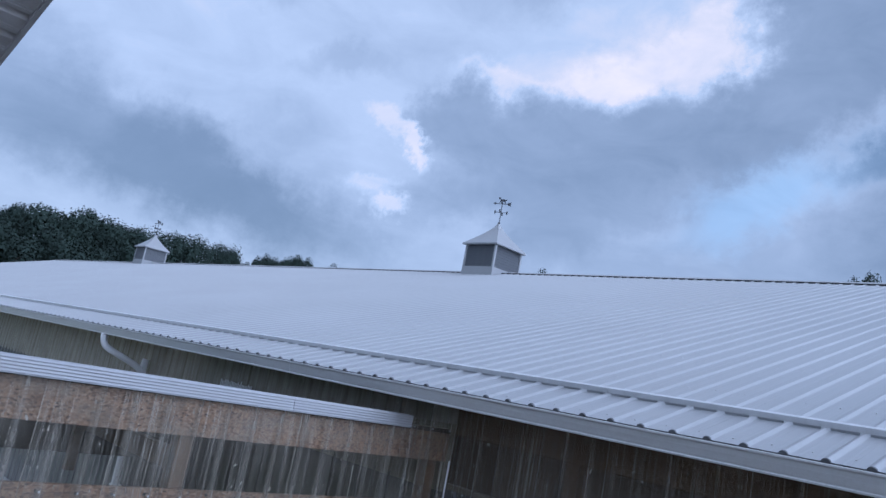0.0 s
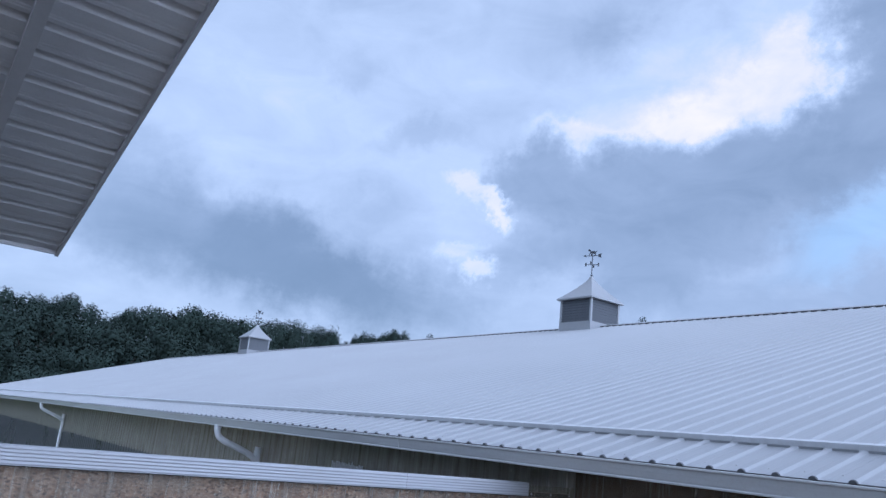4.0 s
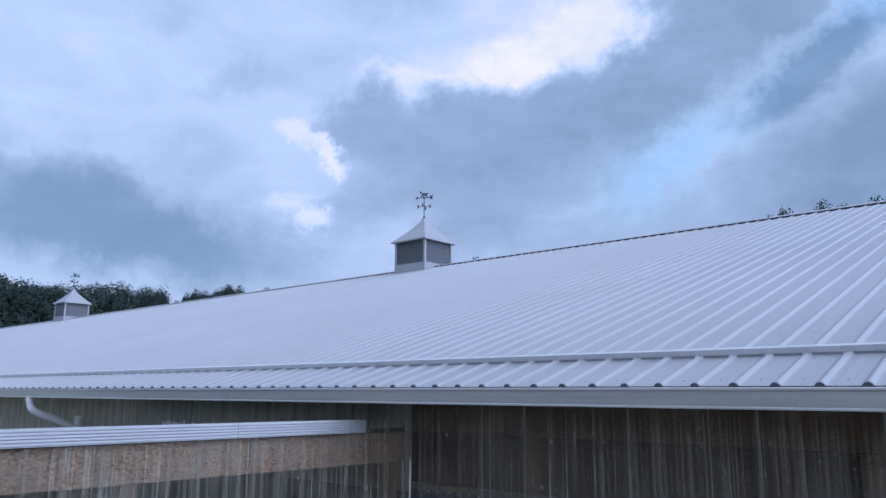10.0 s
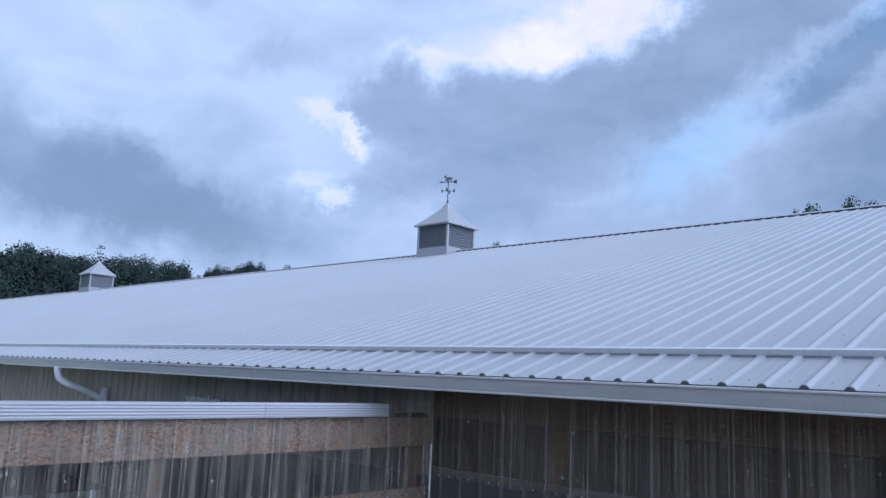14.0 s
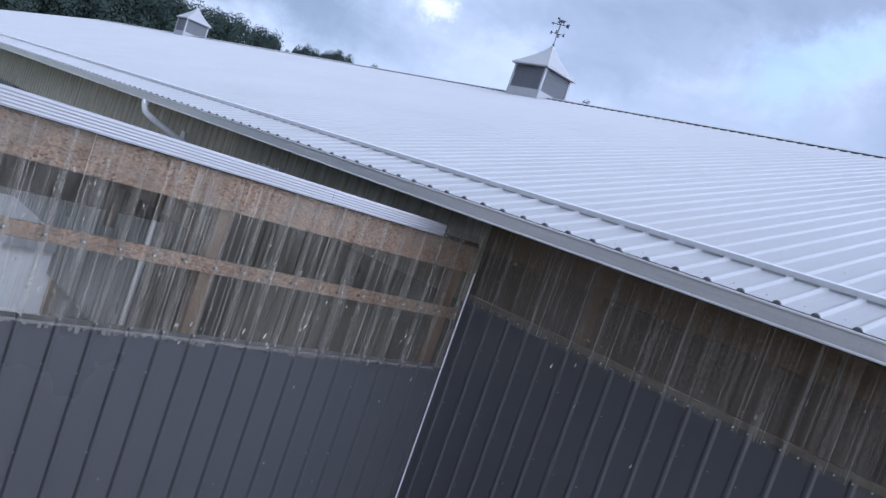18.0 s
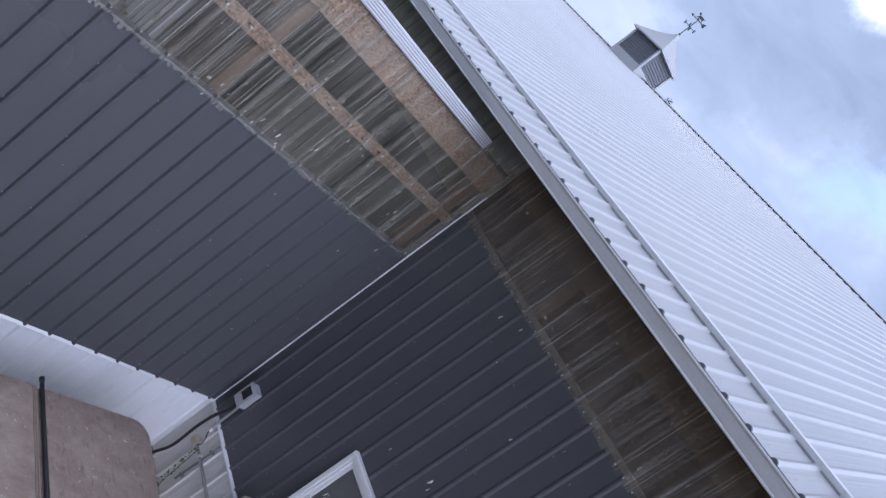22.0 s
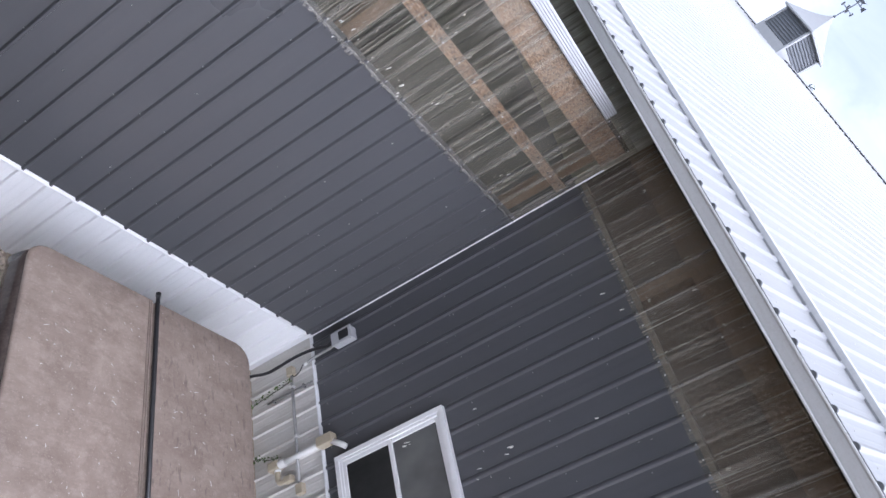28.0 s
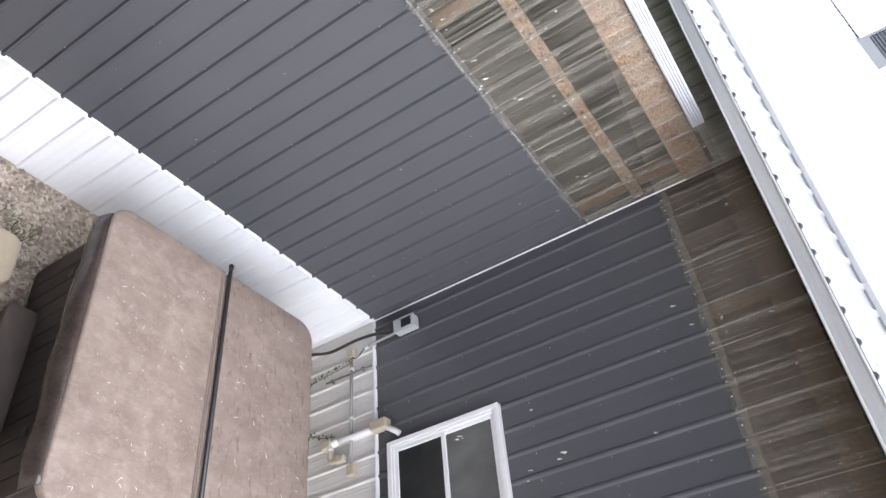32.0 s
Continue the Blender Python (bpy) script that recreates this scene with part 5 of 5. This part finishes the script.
def tree_kind(seed, height, spread, count=620, leaf=0.15, clump=1.0):
    """A broadleaf tree: tapered trunk, limbs and a crown of leaf clumps round the limbs' ends."""
    rng = random.Random(seed)
    o = tagged(empty("tree"), "leafy green broadleaf tree in summer", "tree", "trees on the rise")
    tr = bmesh.new()

    def limb(a, b, r0, r1, n=6):
        d = (b - a).normalized()
        s = d.orthogonal().normalized()
        u = d.cross(s)
        r = [[tr.verts.new(p + (s * math.cos(k * math.tau / n) + u * math.sin(k * math.tau / n)) * q) for k in range(n)] for p, q in ((a, r0), (b, r1))]
        for k in range(n):
            tr.faces.new((r[0][k], r[0][(k + 1) % n], r[1][(k + 1) % n], r[1][k]))

    top = Vector((rng.uniform(-0.6, 0.6), rng.uniform(-0.6, 0.6), height * 0.72))
    limb(Vector((0, 0, -1)), top * 0.45, 0.34, 0.24)
    limb(top * 0.45, top, 0.24, 0.09)
    ends = []
    for k in range(17):
        a, f = rng.uniform(0, math.tau), rng.uniform(0.25, 1.0)
        base = top * (0.25 + 0.75 * f)
        reach = spread * rng.uniform(0.45, 1.0) * (1.15 - 0.6 * f)
        end = base + Vector((math.cos(a) * reach, math.sin(a) * reach, rng.uniform(0.6, 2.6) + 1.4 * f))
        limb(base, end, 0.09, 0.03, 5)
        ends.append((end, clump * rng.uniform(1.2, 2.1)))
    ends.append((top + Vector((0, 0, height * 0.16)), 1.6 * clump))
    part("trunk", tr, BARK, o)
    verts, faces, out = [], [], []
    for c, r in ends:
        for i in range(count):
            v = Vector((rng.gauss(0, 1), rng.gauss(0, 1), rng.gauss(0, 0.8)))
            v = c + v.normalized() * r * rng.uniform(0.25, 1.0) ** 0.6 * 1.1
            d = ((v - c).normalized() + Vector((rng.gauss(0, 0.4), rng.gauss(0, 0.4), 0.45 + rng.gauss(0, 0.4)))).normalized()
            e = Matrix.Rotation(rng.uniform(0, 6), 3, d) @ d.orthogonal().normalized()
            f = d.cross(e)
            s = leaf * rng.uniform(0.6, 1.4)
            b = len(verts)
            verts += [v - e * s, v + f * s * 0.6 + d * s * 0.25, v + e * s, v - f * s * 0.55 - d * s * 0.2]
            faces += [(b, b + 2, b + 1), (b, b + 3, b + 2)]
            out += [((v - c).normalized() * 0.75 + Vector((0, 0, 0.35)) + d * 0.25).normalized()] * 4
    tops.append(sorted(v[2] for v in verts)[-40])
    me = bpy.data.meshes.new("crown")
    me.from_pydata([tuple(v) for v in verts], [], faces)
    me.materials.append(LEAF)
    # leaves take the light as the clump does
    me.shade_smooth()
    me.normals_split_custom_set_from_vertices(out)
    part("crown", me, None, o)
    return o


kinds = [tree_kind(3, 14.0, 4.4), tree_kind(8, 17.0, 5.0), tree_kind(15, 12.0, 4.6), tree_kind(21, 15.5, 5.6), tree_kind(27, 14.0, 4.2, 1200, 0.11, 0.72)]


def terrain(x, y):
    d = math.hypot(x - 5, y + 5)
    k = max(0.0, min(1.0, (d - 62) / 90))
    return GZ + 9.0 * k * k * (3 - 2 * k)


rng = random.Random(5)
first = set()


def plant(az, dist, el, fine=False, slim=1.0):
    """A tree whose top stands at the elevation el, in degrees, seen from the balcony."""
    a = radians(az)
    x, y = 4.85 + dist * math.cos(a), -5.3 + dist * math.sin(a)
    k = 4 if fine else rng.randrange(4)
    z = terrain(x, y)
    tall = 4.7 + dist * math.tan(radians(el)) - z
    s = max(0.35, tall / tops[k])
    m = Matrix.Translation((x, y, z)) @ Matrix.Rotation(rng.uniform(0, 6.28), 4, "Z")
    src = kinds[k]
    if k not in first:
        first.add(k)
        src.matrix_basis = m @ Matrix.Diagonal((s * slim, s * slim, s, 1))
    else:
        src2 = copy_thing(src, m)
        src2.matrix_basis = m @ Matrix.Diagonal((s * slim, s * slim, s, 1))


def crest(az):
    """The height of the tree line round the horizon, in degrees."""
    line = ((152, 7.55), (153.5, 7.45), (155.2, 7.6), (156.6, 7.75), (158, 7.5), (159, 7.3), (160.2, 7.45), (161.7, 7.7), (163, 7.5), (165, 7.0), (168.8, 6.8), (169.5, 7.25), (171.5, 7.15), (174, 6.75), (187, 5.6))
    for (a, p), (b, q) in zip(line, line[1:]):
        if az <= b:
            return p + (q - p) * (az - a) / (b - a)


az = 152.6
while az < 186:
    plant(az, rng.uniform(86, 104), crest(az) + rng.uniform(-0.25, 0.12), False, 0.55 if az < 156 else 0.85)
    if az > 155:
        plant(az + 0.6, rng.uniform(70, 84), rng.uniform(4.4, 6.2))
    if az > 164:
        plant(az + 0.3, rng.uniform(60, 68), rng.uniform(1.8, 4.0))
    az += rng.uniform(0.7, 1.2)
# small tops that just clear the ridge of the barn
for az, el in ((106.6, 12.75), (105.7, 12.6), (103.2, 13.05), (101.9, 12.75), (100.6, 12.9), (98.9, 13.1), (97.2, 13.25), (95.3, 13.4), (128.5, 10.2)):
    plant(az, rng.uniform(58, 64), el, True, 0.45)
for az, el in ((152.3, 7.25), (151.8, 6.9), (150.2, 7.15), (149.7, 7.45), (148.9, 7.35), (148.2, 7.6), (147.6, 7.85), (146.9, 7.8), (146.2, 7.75), (144.4, 7.8)):
    plant(az, rng.uniform(88, 100), el, True, 0.5)
for k, o in enumerate(kinds):
    if k not in first:
        plant(170 + k, 110, 6.0)


# ---- small things on the ground and walls ----
def gravel(n, x0, x1, y0, y1, seed):
    r = random.Random(seed)
    verts, faces = [], []
    base = [(-1, -0.2, -0.3), (0.1, -0.9, -0.2), (0.9, 0.1, -0.25), (-0.1, 0.95, -0.2), (0.0, 0.0, 0.75), (-0.5, -0.55, 0.35), (0.55, -0.4, 0.4), (0.45, 0.5, 0.3), (-0.55, 0.45, 0.4)]
    tri = [(0, 1, 5), (1, 6, 5), (1, 2, 6), (2, 7, 6), (2, 3, 7), (3, 8, 7), (3, 0, 8), (0, 5, 8), (5, 6, 4), (6, 7, 4), (7, 8, 4), (8, 5, 4)]
    for i in range(n):
        s = r.uniform(0.009, 0.034)
        m = Matrix.Translation((r.uniform(x0, x1), r.uniform(y0, y1), GZ + s * 0.1)) @ Euler((r.uniform(-0.5, 0.5), r.uniform(-0.5, 0.5), r.uniform(0, 6.3))).to_matrix().to_4x4() @ Matrix.Diagonal((s, s * r.uniform(0.6, 1), s * r.uniform(0.4, 0.8), 1))
        b = len(verts)
        verts += [tuple(m @ Vector(p)) for p in base]
        faces += [tuple(b + k for k in f) for f in tri]
    me = bpy.data.meshes.new("gravel")
    me.from_pydata(verts, [], faces)
    me.materials.append(STONE)
    return tagged(new("gravel", me), "loose grey limestone gravel beside the shed wall", "gravel", kind="stuff")


gravel(7500, 0.02, 1.3, -5.0, -2.8, 4)


def droppings(name, spots, face, parent_label):
    """Small dried splashes, a few millimetres proud of the wall."""
    r = random.Random(len(spots))
    bm = bmesh.new()
    for a, b, s in spots:
        n = 9
        lean = r.uniform(0.3, 1.1)
        ring = []
        for k in range(n):
            t = k * math.tau / n
            q = s * r.uniform(0.55, 1.1)
            ring.append((a + q * math.cos(t) * 0.4 * lean + 0.25 * q * math.sin(t), b + q * math.sin(t) * 1.15))
        lo = [bm.verts.new(face(p, q, 0.001)) for p, q in ring]
        hi = [bm.verts.new(face(a + (p - a) * 0.6, b + (q - b) * 0.6, 0.004)) for p, q in ring]
        for k in range(n):
            bm.faces.new((lo[k], lo[(k + 1) % n], hi[(k + 1) % n], hi[k]))
        bm.faces.new(hi)
    ob = part(name, bm, DROP)
    tagged(ob, parent_label, "droppings", kind="stuff")


r7 = random.Random(7)
sp = [(r7.uniform(0.4, 3.6), r7.uniform(0.8, 3.6), r7.uniform(0.003, 0.008)) for k in range(26)]
sp += [(2.07 + dx, 2.50 + dz, s) for dx, dz, s in ((0, 0, 0.03), (0.04, -0.05, 0.022), (0.10, 0.12, 0.014), (-0.12, -0.22, 0.02))]
sp += [(2.75, 2.93, 0.03), (2.82, 2.98, 0.022), (2.70, 2.86, 0.03), (3.0, 3.0, 0.02), (1.62, 2.28, 0.02), (2.15, 3.25, 0.02)]
sp += [(1.276, 1.438, 0.022), (1.174, 3.663, 0.026), (1.394, 3.761, 0.020), (1.514, 3.444, 0.012), (2.125, 2.184, 0.022), (2.205, 2.151, 0.014)]
droppings("splash_marks", sp, lambda p, q, h: (p, -0.004 - h, q), "white dried splashes on the charcoal barn wall")
sp = [(-r7.uniform(0.15, 4.2), r7.uniform(1.0, 3.1), r7.uniform(0.004, 0.010)) for k in range(24)]
sp += [(-r7.uniform(0.5, 2.8), ZWB + r7.uniform(-0.03, 0.12), r7.uniform(0.006, 0.016)) for k in range(16)] + [(-0.35, 3.02, 0.028), (-0.62, 3.42, 0.024), (-0.66, 3.36, 0.018)]
sp += [(-2.23, 3.27, 0.022), (-2.04, 3.25, 0.024), (-2.0, 3.19, 0.018), (-1.98, 3.17, 0.014), (-1.71, 3.37, 0.02), (-1.74, 3.34, 0.016), (-1.44, 3.62, 0.014), (-2.16, 3.82, 0.014), (-2.69, 3.12, 0.016)]
droppings("splash_marks", sp, lambda p, q, h: (0.026 + h if q > ZWB - 0.02 else 0.005 + h, p, q), "white dried splashes on the charcoal shed wall")
# bits of straw and seed on the tub cover
bm = bmesh.new()
for k in range(170):
    x, y, a, l = r7.uniform(TX0 + 0.1, TX1 - 0.1), r7.uniform(TY0 + 0.1, TY1 - 0.1), r7.uniform(0, 3.1), r7.choice((0.003, 0.004, 0.006, 0.009, 0.014, 0.022))
    if abs(y - FOLD) < 0.05:
        continue
    d, n = Vector((math.cos(a), math.sin(a), 0)) * l, Vector((-math.sin(a), math.cos(a), 0)) * 0.0016
    p = Vector((x, y, TZ + 0.016))
    v = [bm.verts.new(p + q) for q in (d - n, d + n, n * 1.6 + Vector((0, 0, 0.003)), -d + n, -d - n)]
    bm.faces.new(v)
tagged(part("straw_bits", bm, DROP), "pale bits of straw and seed on the tub cover", "debris", kind="stuff")


def vine(points, seed):
    r = random.Random(seed)
    o = tagged(empty("vine"), "thin green vine creeping along the white wall", "vine", "vines")
    part("stem", tube(bend(points, 8), 0.004, 6), BARK, o)
    verts, faces = [], []
    for p in bend(points, 12):
        for k in range(r.choice((0, 1, 1, 2))):
            c = p + Vector((r.uniform(-0.025, 0.025), r.uniform(-0.03, 0.0), r.uniform(-0.025, 0.025)))
            d = Vector((r.uniform(-1, 1), r.uniform(-0.6, 0.2), r.uniform(-1, 1))).normalized()
            e = d.orthogonal().normalized()
            s = r.uniform(0.008, 0.018)
            b = len(verts)
            verts += [c - d * s, c + e * s * 0.7, c + d * s, c - e * s * 0.7]
            faces += [(b, b + 1, b + 2), (b, b + 2, b + 3)]
    me = bpy.data.meshes.new("leaves")
    me.from_pydata([tuple(v) for v in verts], [], faces)
    me.materials.append(VINE)
    part("leaves", me, None, o)


vine([(0.50, -0.04, -0.2), (0.475, -0.04, -0.10), (0.455, -0.04, 0.08), (0.45, -0.05, 0.24), (0.43, -0.05, 0.38)], 1)
vine([(1.08, -0.04, -0.2), (1.10, -0.05, -0.10), (1.16, -0.05, 0.02), (1.19, -0.05, 0.18)], 2)
rod = tagged(empty("downpipe", (0.555, -0.045, 0.0)), "thin dark grey pipe fixed upright on the white wall", "pipe")
part("pipe", tube([(-0.005, 0, 0.05), (0.002, 0, 0.36), (0.009, 0, 0.645)], 0.011, 10), GREY_PIPE, rod, smooth=True)
for z in (0.12, 0.52):
    part("clip", block((-0.018, -0.014, z), (0.02, 0.03, z + 0.02), 0.003), GREY_PIPE, rod)
# weeds at the corner of the tub
verts, faces = [], []
for k in range(160):
    x, y = 0.62 + r7.gauss(0, 0.12), -3.35 + r7.gauss(0, 0.12)
    a, h = r7.uniform(0, 6.3), r7.uniform(0.03, 0.11)
    d = Vector((math.cos(a), math.sin(a), 0))
    b = len(verts)
    verts += [(x - d.y * 0.004, y + d.x * 0.004, GZ), (x + d.y * 0.004, y - d.x * 0.004, GZ), (x + d.x * h * 0.6, y + d.y * h * 0.6, GZ + h)]
    faces.append((b, b + 1, b + 2))
me = bpy.data.meshes.new("weeds")
me.from_pydata(verts, [], faces)
me.materials.append(VINE)
tagged(new("weeds", me), "low green weeds in the gravel by the tub", "weeds", kind="stuff")
# a pale shed glimpsed through the wing, on a slab added to brighten that patch
tagged(part("pavement", block((-15.2, -2.2, GZ - 0.1), (-5.35, 3.2, GZ + 0.03), 0.01), PALE_SLAB), "pale slab added to brighten the ground behind the shed wing", "pavement", kind="structure")
sh = tagged(empty("field_shed", (-11.0, -1.35, GZ + 0.03)), "low white steel shed standing on the added pale slab", "shed")
part("walls", block((-3.5, 0, 0), (0, 3.3, 1.28)), PALE, sh)
part("roof", prism([(-0.15, 1.28), (3.45, 1.28), (2.8, 1.62), (0.5, 1.62)], -3.6, 0.1, lambda p, q, s: (s, p, q)), FLASH, sh)

droppings("splash_marks", [(1.633, 1.572, 0.032), (1.655, 1.545, 0.022), (1.66, 1.60, 0.012)], lambda p, q, h: (p, -0.0225 - h, q), "white dried splash on the upper window pane")
